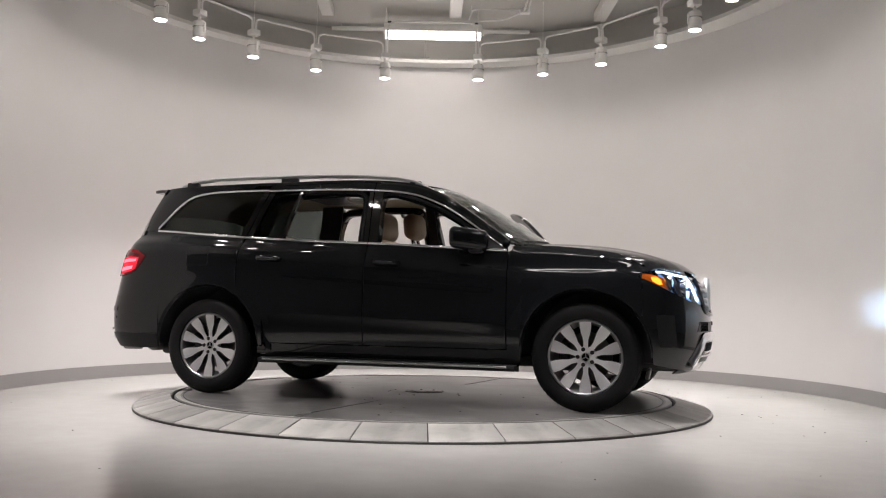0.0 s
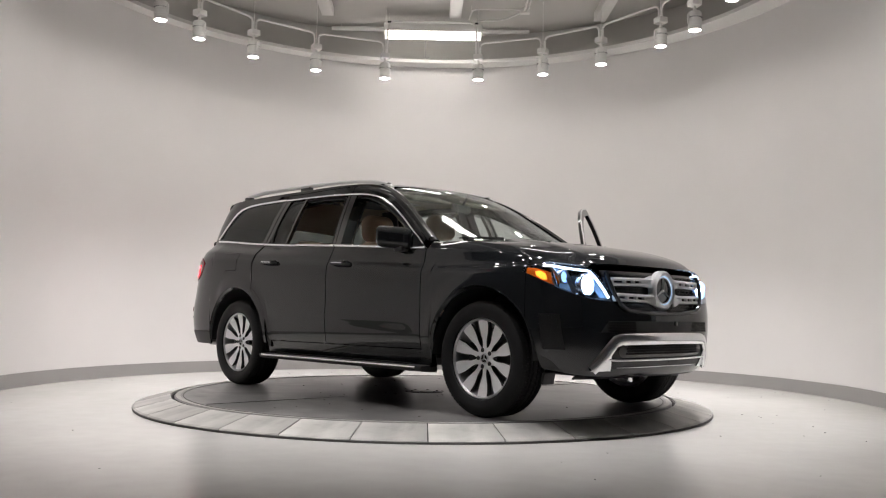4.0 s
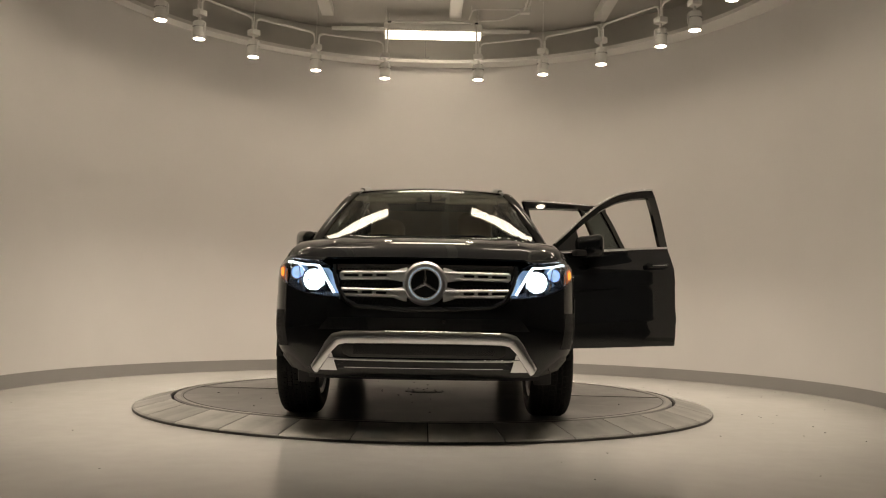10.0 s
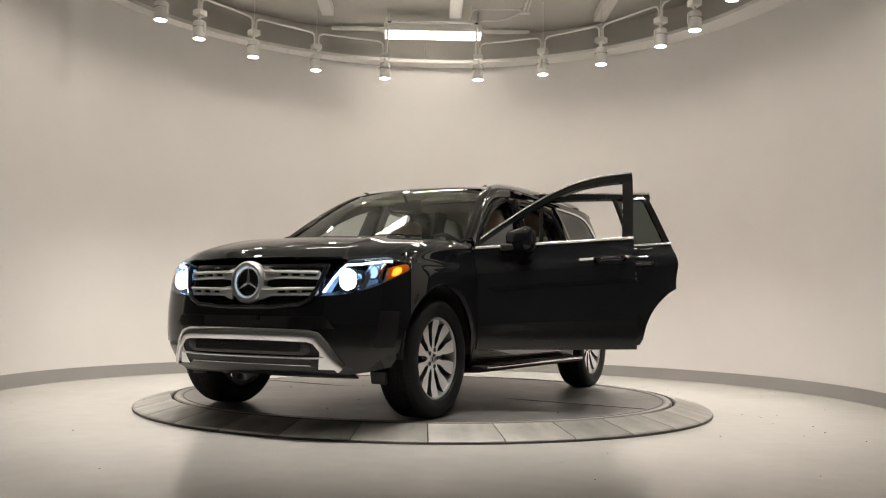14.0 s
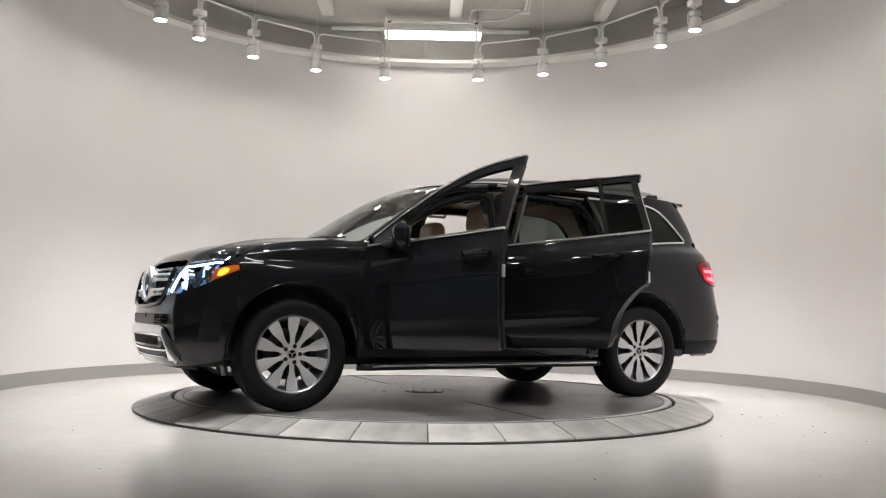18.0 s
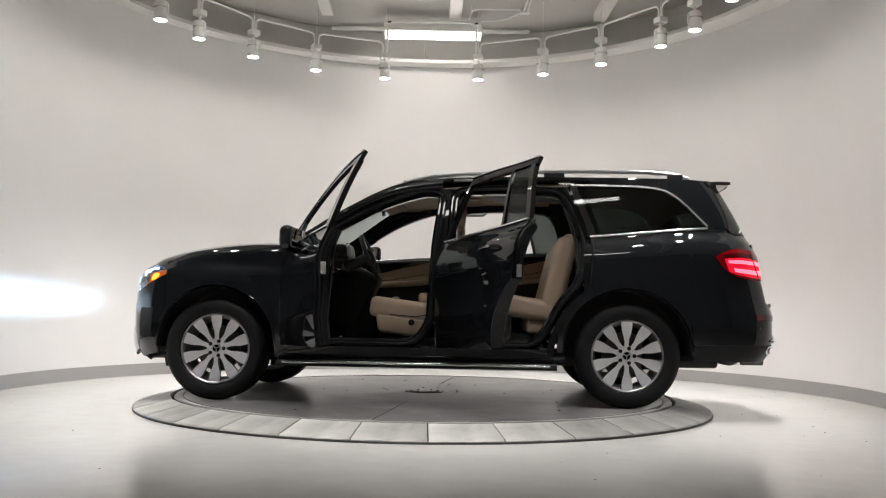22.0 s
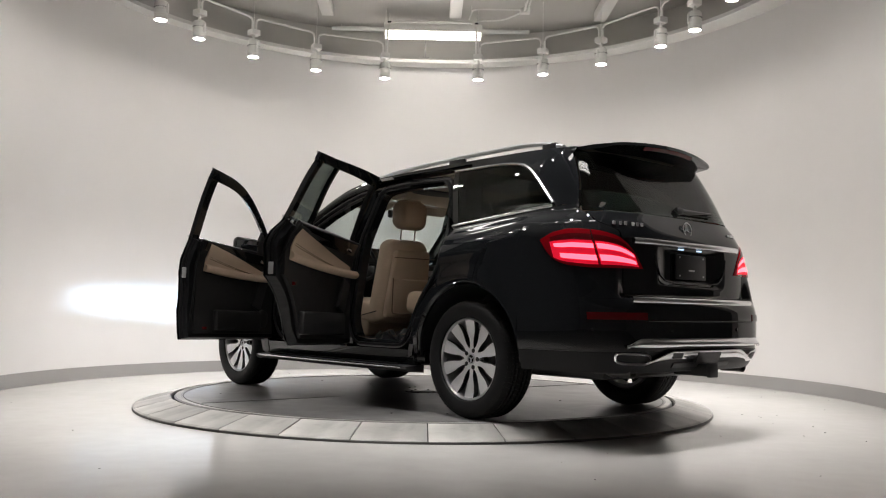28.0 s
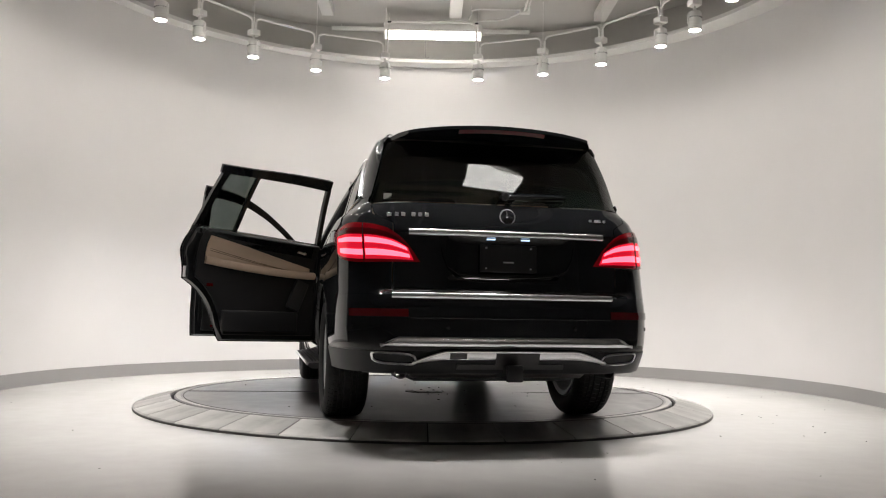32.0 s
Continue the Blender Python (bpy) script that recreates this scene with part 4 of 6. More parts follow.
LAMP_TRAY = plain("smoked_lamp_tray", (0.10, 0.12, 0.15), 0.25, 0.6)
REFLECTOR = plain("lamp_reflector", (0.70, 0.74, 0.80), 0.14, 1.0)


def build_headlamp(s):
    def face(u, v, off=0.0, shrink=0.0):
        zlo = lamp_base(u) + shrink
        zhi = lamp_top(u) - shrink
        z = zlo + (zhi - zlo) * v
        a0, a1 = nose_angle_y(0.505 + 0.15 * v, z), nose_angle_x(1.905, z)
        return nose_at(s * (a0 + (a1 - a0) * u), z, off)
    lamp = part("headlamp", patch(lambda u, v: face(u, v, -0.17, 0.004), 20, 8, 0.01, (1.2, 0, 0.8)), GLOSS_BLACK, CAR, "headlamp with a clear lens, lit")
    part("lens", patch(lambda u, v: face(u, v, 0.002), 24, 8, 0.004, (1.2, 0, 0.8)), LENS, lamp, "clear lens").visible_shadow = False
    part("reflector_tray", patch(lambda u, v: face(0.03 + 0.94 * u, 0.01 + 0.12 * v, -0.02 - 0.07 * v), 16, 4, 0.004, (1.2, 0, 0.8)), LAMP_TRAY, lamp, "bright reflector tray")
    part("upper_reflector", patch(lambda u, v: face(0.03 + 0.94 * u, 0.84 + 0.14 * v, -0.09 + 0.06 * v), 16, 4, 0.004, (1.2, 0, 0.8)), LAMP_TRAY, lamp, "bright upper reflector")
    strip = [face(0.045, 0.10 + 0.68 * k / 8, -0.016) for k in range(8)] + [face(0.06 + 0.66 * (k / 16) ** 1.2, 0.86, -0.016) for k in range(17)]
    part("daytime_strip", sweep(strip, rect(0.011, 0.013)), DAY_LAMP, lamp, "glowing daytime strip")
    # bowls emit faintly themselves, in place of bulb light scattered in the housing
    for u0, u1 in ((0.02, 0.11), (0.40, 0.62)):
        part("glow_bowl", patch(lambda u, v: face(u0 + (u1 - u0) * u, 0.10 + 0.70 * v, -0.062 - 0.02 * math.sin(math.pi * v)), 8, 8, 0.006, (1.2, 0, 0.8)), BOWL_GLOW, lamp, "reflector bowl with a bluish glow for scattered lamp light")
    wedge = part("side_marker", patch(lambda u, v: face(0.66 + 0.31 * u, 0.06 + (0.50 + 0.25 * u) * v, -0.008), 10, 5, 0.006, (1.2, 0, 0.8)), AMBER_DIM, lamp, "amber side marker")
    part("marker_bulb", patch(lambda u, v: face(0.74 + 0.12 * u, 0.22 + 0.26 * v + 0.10 * (2 * v - 1) * math.sin(math.pi * u), -0.004), 6, 4, 0.003, (1.2, 0, 0.8)), AMBER, wedge, "glowing amber bulb")
    part("marker_edge", sweep([face(0.655 + 0.02 * math.sin(math.pi * k / 6), 0.05 + 0.55 * k / 6, -0.006) for k in range(7)], rect(0.005, 0.008)), REFLECTOR, lamp, "bright edge of the marker")
    def brow(u, v):
        zt = lamp_top(u)
        z = zt + 0.003 + (lamp_edge(u) - zt) * v
        a0, a1 = nose_angle_y(0.650 - 0.05 * v, z), nose_angle_x(1.925, z)
        return nose_at(s * (a0 + (a1 - a0) * u), z, -0.002)
    part("lamp_brow", patch(brow, 20, 4, 0.012, (1.2, 0, 0.8)), PAINT, CAR, "black panel over the headlamp")
    part("chrome_divider", sweep([face(0.44, 0.06 + 0.8 * k / 6, -0.03) for k in range(7)], rect(0.006, 0.03)), REFLECTOR, lamp)
    part("outer_divider", sweep([face(0.63 - 0.04 * math.sin(math.pi * k / 6), 0.06 + 0.78 * k / 6, -0.02) for k in range(7)], rect(0.006, 0.02)), REFLECTOR, lamp)
    for u, v, r in ((0.25, 0.42, 0.060), (0.53, 0.52, 0.034)):
        p = face(u, v, -0.05)
        m = Matrix.Translation(p) @ pose(0, 0, 0, 0, 90, 0)
        part("projector_bezel", lathe([(r + 0.012, -0.01), (r + 0.012, 0.028), (r + 0.004, 0.032), (r, 0.02), (r, -0.01)], 28, m, True), REFLECTOR, lamp, "bright projector bezel")
        if u < 0.4:
            # lit bulb in a hooded bowl: the slit in front shapes the beam
            part("bulb", box((0.006, 0.046, 0.007), Matrix.Translation(p + Vector((-0.055, 0, 0.004))), 0.001), BEAM, lamp, "glowing bulb")
            bm = bmesh.new()
            fr = bmesh.new()
            for dy, dz, w, h in ((0, 0.0235, 0.084, 0.035), (0, -0.0245, 0.084, 0.035)):
                add_box(fr, (0.003, w, h), Matrix.Translation(p + Vector((0.0205, dy, dz))), 0.001)
            part("lit_beam_lens", fr, LOW_BEAM, lamp, "bright low-beam lens")
            for dy, dz, w, h in ((0, 0.0305, 0.11, 0.05), (0, -0.0315, 0.11, 0.05), (0.053, 0, 0.004, 0.03), (-0.053, 0, 0.004, 0.03)):
                add_box(bm, (0.004, w, h), Matrix.Translation(p + Vector((0.016, dy, dz))))
            for dy, dz, w, h in ((0, 0.054, 0.11, 0.003), (0, -0.058, 0.11, 0.003), (0.056, 0, 0.003, 0.11), (-0.056, 0, 0.003, 0.11)):
                add_box(bm, (0.085, w, h), Matrix.Translation(p + Vector((-0.025, dy, dz))))
            add_box(bm, (0.003, 0.11, 0.11), Matrix.Translation(p + Vector((-0.068, 0, 0))))
            part("beam_shield", bm, PLASTIC, lamp, "black beam shield", False)
            for k in range(-2, 3):
                reach = math.sqrt(max(0.0, r * r - (0.019 * k) ** 2)) - 0.003
                for sgn in (1, -1):
                    part("lens_vane", box((0.022, 0.002, reach - 0.012), Matrix.Translation(p + Vector((0.036, 0.019 * k, sgn * (reach + 0.012) / 2)))), SOFT_LAMP, lamp)
            part("projector_glow", lathe([(r - 0.002, 0.019), (r - 0.004, 0.024), (0.050, 0.0245), (0.050, 0.019)], 28, m, True), LOW_BEAM, lamp, "bright projector lens")
        else:
            part("projector_lens", lathe([(r, 0.0), (r * 0.9, 0.02), (r * 0.6, 0.033), (r * 0.2, 0.038)], 28, m), SOFT_LAMP, lamp, "dim bluish projector lens")


lamp_high = curve((0, 1.035), (0.07, 1.092), (0.2, 1.145), (0.42, 1.174), (0.7, 1.184), (0.88, 1.165), (1, 1.12))
lamp_low = curve((0, 0.955), (0.5, 0.952), (0.8, 0.968), (0.93, 1.0), (1, 1.050))


def build_tail():
    def bumper(u, v):
        t = 2 * u - 1
        z = 0.36 + (0.775 - 0.36) * v
        a = tail_angle_x(-AXLE - max(0.47, math.sqrt(max(0, ARCH_R ** 2 - max(0, z - 0.40) ** 2))), z)
        p = tail_at(t * a, z)
        return p
    rb = part("rear_bumper", patch(bumper, 64, 18, 0.012, (-1.2, 0, 0.5)), PAINT, CAR, "black rear bumper")

    def lower_cover(u, v):
        z = 0.352 + 0.120 * v
        a = tail_angle_x(-AXLE - max(0.48, math.sqrt(max(0, ARCH_R ** 2 - max(0, z - 0.40) ** 2))), z)
        return tail_at((2 * u - 1) * a, z, 0.004)
    part("lower_cover", patch(lower_cover, 64, 6, 0.01, (-1.2, 0, 0.5)), DOOR_EDGE, rb, "dull black lower bumper cover")

    def shelf(u, v):
        t = 2 * u - 1
        y = 0.63 * t
        a = tail_at(math.copysign(tail_angle_y(abs(y), 0.775), t), 0.775)
        return Vector((a.x + 0.10 * v, y, 0.777 + 0.004 * v))
    part("loading_sill", patch(shelf, 24, 3, 0.01, (-2.4, 0, 0.5)), SATIN, rb, "bright metal loading sill")

    def on(y, z, off):
        return tail_at(math.copysign(tail_angle_y(abs(y), z), y), z, off)

    def band(y0, y1, z0, z1, off, n=24, thick=0.015, bow=0.0):
        def f(u, v):
            y = y0 + (y1 - y0) * u
            t = (2 * u - 1)
            return on(y, z0 + (z1 - z0) * v - bow * t * t, off)
        return patch(f, n, 4, thick, (-1.2, 0, 0.5))
    part("sill_edge_trim", sweep([on(-0.59 + 1.25 * k / 40, 0.770, 0.002) for k in range(41)], [(0.014 * math.cos(a), 0.018 * math.sin(a)) for a in (2 * math.pi * q / 10 for q in range(10))]), CHROME, rb, "chrome edge trim")
    for k in range(22):
        part("sill_notch", box((0.006, 0.012, 0.004), Matrix.Translation(on(-0.567 + 0.054 * k, 0.784, 0.004))), PLASTIC, rb)
    def trim_face(u, v):
        t = 2 * u - 1
        w = min(1, max(0, (1 - abs(t)) / 0.11))
        return on(0.71 * t, 0.498 + (0.006 + 0.044 * w) * v, 0.006 + 0.014 * math.sin(math.pi * min(1, 0.15 + v)))
    part("bumper_trim", patch(trim_face, 48, 8, 0.012, (-1.2, 0, 0.5)), CHROME, rb, "chrome bumper trim")
    part("bumper_crease", sweep([on(-0.57 + 1.14 * k / 32, 0.650, 0.001) for k in range(33)], circle(0.0045, 8)), PAINT, rb)
    part("rear_valance", band(-0.80, 0.80, 0.345, 0.470, -0.004, 32), PLASTIC, rb, "black plastic valance")
    def diffuser(u, v):
        t = 2 * u - 1
        w = min(1, max(0, (0.98 - abs(t)) / 0.30))
        z1 = 0.412 + 0.060 * w ** 0.8
        z0 = z1 - 0.012 - 0.034 * w
        return on(0.54 * t, z0 + (z1 - z0) * v, 0.014 + 0.006 * math.sin(math.pi * v))
    diff = part("diffuser_panel", patch(diffuser, 36, 4, 0.015, (-1.2, 0, 0.5)), CHROME, rb, "chrome diffuser panel")
    part("diffuser_edge", sweep([diffuser(k / 40, 1.0) + Vector((-0.006, 0, -0.002)) for k in range(41)], circle(0.0075, 8)), CHROME, diff, "chrome diffuser edge")
    for y0, y1, z0 in ((-0.15, 0.09, 0.395), (0.25, 0.34, 0.430)):
        part("diffuser_cover", band(y0, y1, z0, 0.462, 0.024, 10), PLASTIC, diff, "black cover in the diffuser")
    part("diffuser_insert", band(-0.30, 0.30, 0.372, 0.400, 0.012), PLASTIC, rb, "black diffuser insert")
    for s in (1, -1):
        part("reflector", patch(lambda u, v: on(s * (0.575 + 0.30 * u), 0.655 + 0.042 * v, 0.004), 12, 3, 0.008, (-1.2, 0, 0.5)), RED_REFLECTOR, rb, "dark red reflector")
        def ring(k, r):
            a = 2 * math.pi * k / 36
            e = lambda c, p: math.copysign(abs(c) ** p, c)
            y = s * (0.640 + (0.112 - r) * e(math.cos(a), 0.5) + 0.02 * math.sin(a))
            z = 0.432 + (0.029 - r) * e(math.sin(a), 0.6) + 0.10 * (abs(y) - 0.635) * 0.35
            return on(y, z, 0.006)
        tip = part("exhaust_tip", sweep([ring(k, 0.0) for k in range(36)], circle(0.008, 6), (1, 0, 0), True), CHROME, rb, "chrome exhaust frame")
        pts = [ring(k, 0.006) for k in range(36)]
        me = mesh_of([p + Vector((0.02, 0, 0)) for p in pts] + [p + Vector((0.005, 0, 0)) for p in pts], [tuple(range(36))] + [(k, (k + 1) % 36, 36 + (k + 1) % 36, 36 + k) for k in range(36)], False)
        part("exhaust_mouth", me, PLASTIC, tip, "black exhaust mouth")
        # tail lamp
        def face(u, v, off=0.0):
            z0, z1 = lamp_low(u), lamp_high(u)
            z = z0 + (z1 - z0) * v
            a0, a1 = tail_angle_y(0.500 + 0.055 * v, z), tail_angle_x(-2.17 - 0.05 * (1 - v), z)
            return tail_at(s * (a0 + (a1 - a0) * u), z, off)
        lamp = part("tail_lamp", patch(lambda u, v: face(u, v, 0.006), 26, 10, 0.02, (-1.2, 0, 1.0)), RED_LENS, CAR, "red tail lamp, lit")
        for u0, u1 in ((0.035, 0.47), (0.50, 0.93)):
            part("diffuser", patch(lambda u, v: face(u0 + (u1 - u0) * u, 0.08 + 0.62 * v, 0.0075), 10, 4, 0.004, (-1.2, 0, 1.0)), RED_MID, lamp, "glowing red diffuser")
        part("upper_reflector", patch(lambda u, v: face(0.04 + 0.88 * u, 0.73 + 0.14 * v, 0.0075), 12, 3, 0.004, (-1.2, 0, 1.0)), RED_REFLECTOR, lamp, "dark red reflector strip")
        for u0, u1, v0, v1 in ((0.05, 0.46, 0.18, 0.34), (0.05, 0.46, 0.50, 0.64), (0.50, 0.86, 0.18, 0.32), (0.50, 0.90, 0.50, 0.62)):
            part("light_bar", patch(lambda u, v: face(u0 + (u1 - u0) * u, v0 + (v1 - v0) * v, 0.009), 10, 3, 0.006, (-1.2, 0, 1.0)), RED_GLOW, lamp, "glowing red light bar")
        part("lamp_gap", sweep([face(0.485, k / 8, 0.0095) for k in range(9)], rect(0.004, 0.003)), GLOSS_BLACK, lamp)
    # tailgate
    def lower_gate(u, v):
        t = 2 * u - 1
        z = 0.782 + (1.295 - 0.782) * v
        y = (0.648 + 0.102 * ease((z - 1.17) / 0.07)) * t
        p = on(y, z, 0.0)
        d = max(0, 1 - (abs(y) / 0.36) ** 6) * max(0, 1 - (abs(z - 0.985) / 0.125) ** 6)
        p.x += 0.03 * max(0, d)
        return p
    gate = part("tailgate", patch(lower_gate, 60, 40, 0.012, (-1.2, 0, 1.0)), PAINT, CAR, "black tailgate")
    def glass(u, v, off=0.0):
        t = 2 * u - 1
        z = 1.305 + (1.688 - 1.305) * v
        return on((0.753 - 0.10 * v) * t, z, off)
    part("rear_window", patch(glass, 24, 14, 0.006, (-1.2, 0, 1.2)), PRIVACY, gate, "dark rear window")
    bm = bmesh.new()
    rows = []
    for k in range(25):
        t = k / 12 - 1
        up, back = 0.052 * (1 - t * t) ** 0.8, 1 - t * t
        y0, y1 = t * half(-2.19, 1.715), t * 0.548
        rows.append([bm.verts.new(c) for c in ((-2.19 - 0.10 * back, y0, 1.716 + up), (-2.30 - 0.08 * back, (y0 + y1) / 2, 1.728 + up * 0.9), (-2.385 - 0.07 * back, y1, 1.730 + up * 0.75),
                                               (-2.390 - 0.07 * back, y1, 1.712 + up * 0.7), (-2.335 - 0.055 * back - 0.03 * abs(t) ** 10, y1 * (1 + 0.03 * abs(t) ** 10), 1.676 + up * 0.6 + 0.026 * abs(t) ** 6), (-2.22 - 0.06 * back, y0 * 0.98, 1.672 + up * 0.5 + 0.026 * abs(t) ** 6))])
    for a, b in zip(rows, rows[1:]):
        for i in range(6):
            bm.faces.new((a[i], a[(i + 1) % 6], b[(i + 1) % 6], b[i]))
    bm.faces.new(rows[0])
    bm.faces.new(rows[-1])
    bmesh.ops.recalc_face_normals(bm, faces=bm.faces)
    sp = part("spoiler", bm, PAINT, gate, "black roof spoiler", 35)
    def brake(u, v):
        t = 2 * u - 1
        return Vector((-2.372 - 0.016 * v - 0.07 * (1 - (t * 0.48) ** 2), t * 0.26, 1.690 + 0.020 * v + 0.036 * (1 - (t * 0.48) ** 2)))
    part("brake_lamp", patch(brake, 14, 2, 0.01, (-2.0, 0, 1.7)), RED_REFLECTOR, gate, "dark red high brake lamp")
    part("chrome_bar", sweep([on(-0.565 + 1.13 * k / 40, 1.122, 0.002) for k in range(41)], [(0.014 * math.cos(a), 0.019 * math.sin(a)) for a in (2 * math.pi * q / 12 for q in range(12))]), CHROME, gate, "chrome bar over the plate recess")
    plate = part("plate_holder", box((0.012, 0.33, 0.155), pose(-2.592, 0, 0.985), 0.006), PLASTIC, gate, "black empty plate holder")
    part("plate_label", box((0.004, 0.06, 0.008), pose(-2.600, 0, 0.965)), SATIN, gate, "small pale bar")
    for s in (1, -1):
        part("plate_bolt", lathe([(0.006, 0), (0.006, 0.005), (0.003, 0.007)], 10, pose(-2.598, s * 0.13, 1.045, 0, -90, 0)), SATIN, gate)
        part("plate_bolt", lathe([(0.005, 0), (0.005, 0.005), (0.003, 0.007)], 10, pose(-2.598, s * 0.13, 0.930, 0, -90, 0)), SATIN, gate)
        part("plate_lamp", box((0.02, 0.05, 0.008), pose(-2.585, s * 0.10, 1.093), 0.002), PLATE_GLOW, gate, "lit plate lamp")
    m = Matrix.Translation(on(0.0, 1.225, 0.004)) @ pose(0, 0, 0, 0, -82, 0)
    bm = add_lathe(bmesh.new(), [(0.048, 0.0), (0.048, 0.006), (0.044, 0.010), (0.040, 0.006), (0.040, 0.0)], 36, m, True)
    for k in range(3):
        spoke(bm, m @ pose(0, 0, 0, 0, 0, 120 * k), 0.044, 0.012, 0.010)
    part("rear_emblem", bm, CHROME, gate, "chrome three-armed emblem", 20)
    # maker's writing as plain bars
    for y, w in ((0.665, 0.035), (0.625, 0.028), (0.590, 0.030), (0.535, 0.030), (0.498, 0.030), (0.462, 0.030)):
        p = on(y, 1.222, 0.004)
        part("badge_bar", box((0.014, w * 0.85, 0.026), Matrix.Translation(p), 0.006, 3), CHROME, gate, "chrome badge bar")
    for y, w in ((-0.50, 0.025), (-0.545, 0.05), (-0.59, 0.022)):
        part("badge_bar", box((0.012, w * 0.85, 0.018), Matrix.Translation(on(y, 1.222, 0.004)), 0.005, 3), CHROME, gate, "chrome badge bar")
    def wiper_skin(u, v):
        h = 0.050 * (1 - 0.62 * u) * min(1, 0.55 + 9 * u)
        return on(0.035 - 0.40 * u, 1.350 + 0.012 * u + h * (v - 0.5), 0.014 + 0.018 * math.sin(math.pi * v) * (1 - 0.4 * u))
    part("rear_wiper", patch(wiper_skin, 16, 8, 0.012, (-1.2, 0, 1.2)), PAINT, gate, "black tapered rear wiper arm")
    part("wiper_blade", sweep([on(-0.06 - 0.29 * k / 8, 1.334 + 0.004 * k / 8, 0.010) for k in range(9)], rect(0.008, 0.010), (1, 0, 0)), RUBBER, gate, "black wiper blade")
    rim = ((0.385, 1.05), (0.375, 0.99), (0.345, 0.93), (0.29, 0.895), (0.15, 0.880), (0.0, 0.876), (-0.15, 0.880), (-0.29, 0.895), (-0.345, 0.93), (-0.375, 0.99), (-0.385, 1.05))
    part("recess_edge", sweep([on(y, z, 0.0) for y, z in rim], circle(0.006, 8), (1, 0, 0)), PAINT, gate, "black rounded edge of the plate recess")
    part("wiper_pivot", lathe([(0.022, -0.01), (0.022, 0.03), (0.014, 0.038)], 16, Matrix.Translation(on(0.0, 1.345, 0.0)) @ pose(0, 0, 0, 0, -78, 0)), PLASTIC, gate)
    part("window_label", box((0.002, 0.045, 0.035), Matrix.Translation(on(0.665, 1.335, 0.004)) @ pose(0, 0, 0, 0, -28, 0)), WHITE_PAINT, gate, "small white window label")
    for s in (1, -1):
        for y, z in ((0.86, 0.60), (0.36, 0.60)):
            part("parking_sensor", lathe([(0.011, -0.004), (0.011, 0.002), (0.008, 0.003)], 14, Matrix.Translation(on(s * y, z, 0.001)) @ Vector((on(s * y, z, 0).x + 1.5, on(s * y, z, 0).y, 0)).to_track_quat("Z", "Y").to_matrix().to_4x4()), GLOSS_BLACK, rb, "round parking sensor")
    part("roof_antenna", shaped(box((0.11, 0.04, 0.045), None, 0.012, 3), lambda c: (c.x - 2.02 - 0.25 * max(0, c.z), c.y * (1 - 8 * max(0, c.z)), c.z + 1.795)), PAINT, CAR, "small black roof antenna")
    part("tow_receiver", box((0.26, 0.075, 0.075), pose(-2.62, 0, 0.355), 0.006), PLASTIC, CAR, "black tow receiver")
    part("tow_mouth", box((0.03, 0.09, 0.09), pose(-2.74, 0, 0.355), 0.008), PLASTIC, CAR, "black tow receiver mouth")
    part("muffler", lathe([(0.085, -0.52), (0.10, -0.50), (0.10, 0.50), (0.085, 0.52)], 24, pose(-2.38, 0, 0.405, 90, 0, 0)), IRON, CAR, "grey steel muffler")
    for s in (1, -1):
        part("muffler_pipe", lathe([(0.035, 0.0), (0.035, 0.16), (0.030, 0.16), (0.030, 0.0)], 16, pose(-2.44, s * 0.60, 0.352, 0, -90, 0), True), IRON, CAR, "steel pipe")


PLATE_GLOW = glow("plate_lamp_glow", (0.55, 0.75, 1.0), 1.2)
RED_LENS = glow("lit_red_lens", (0.20, 0.002, 0.006), 0.10)
RED_MID = glow("lit_red_diffuser", (0.75, 0.010, 0.035), 0.55)
RED_GLOW = glow("lit_red_bar", (1.0, 0.065, 0.10), 4.0)
RED_REFLECTOR = plain("dark_red_reflector", (0.10, 0.004, 0.006), 0.15, vary=0.2, scale=120)


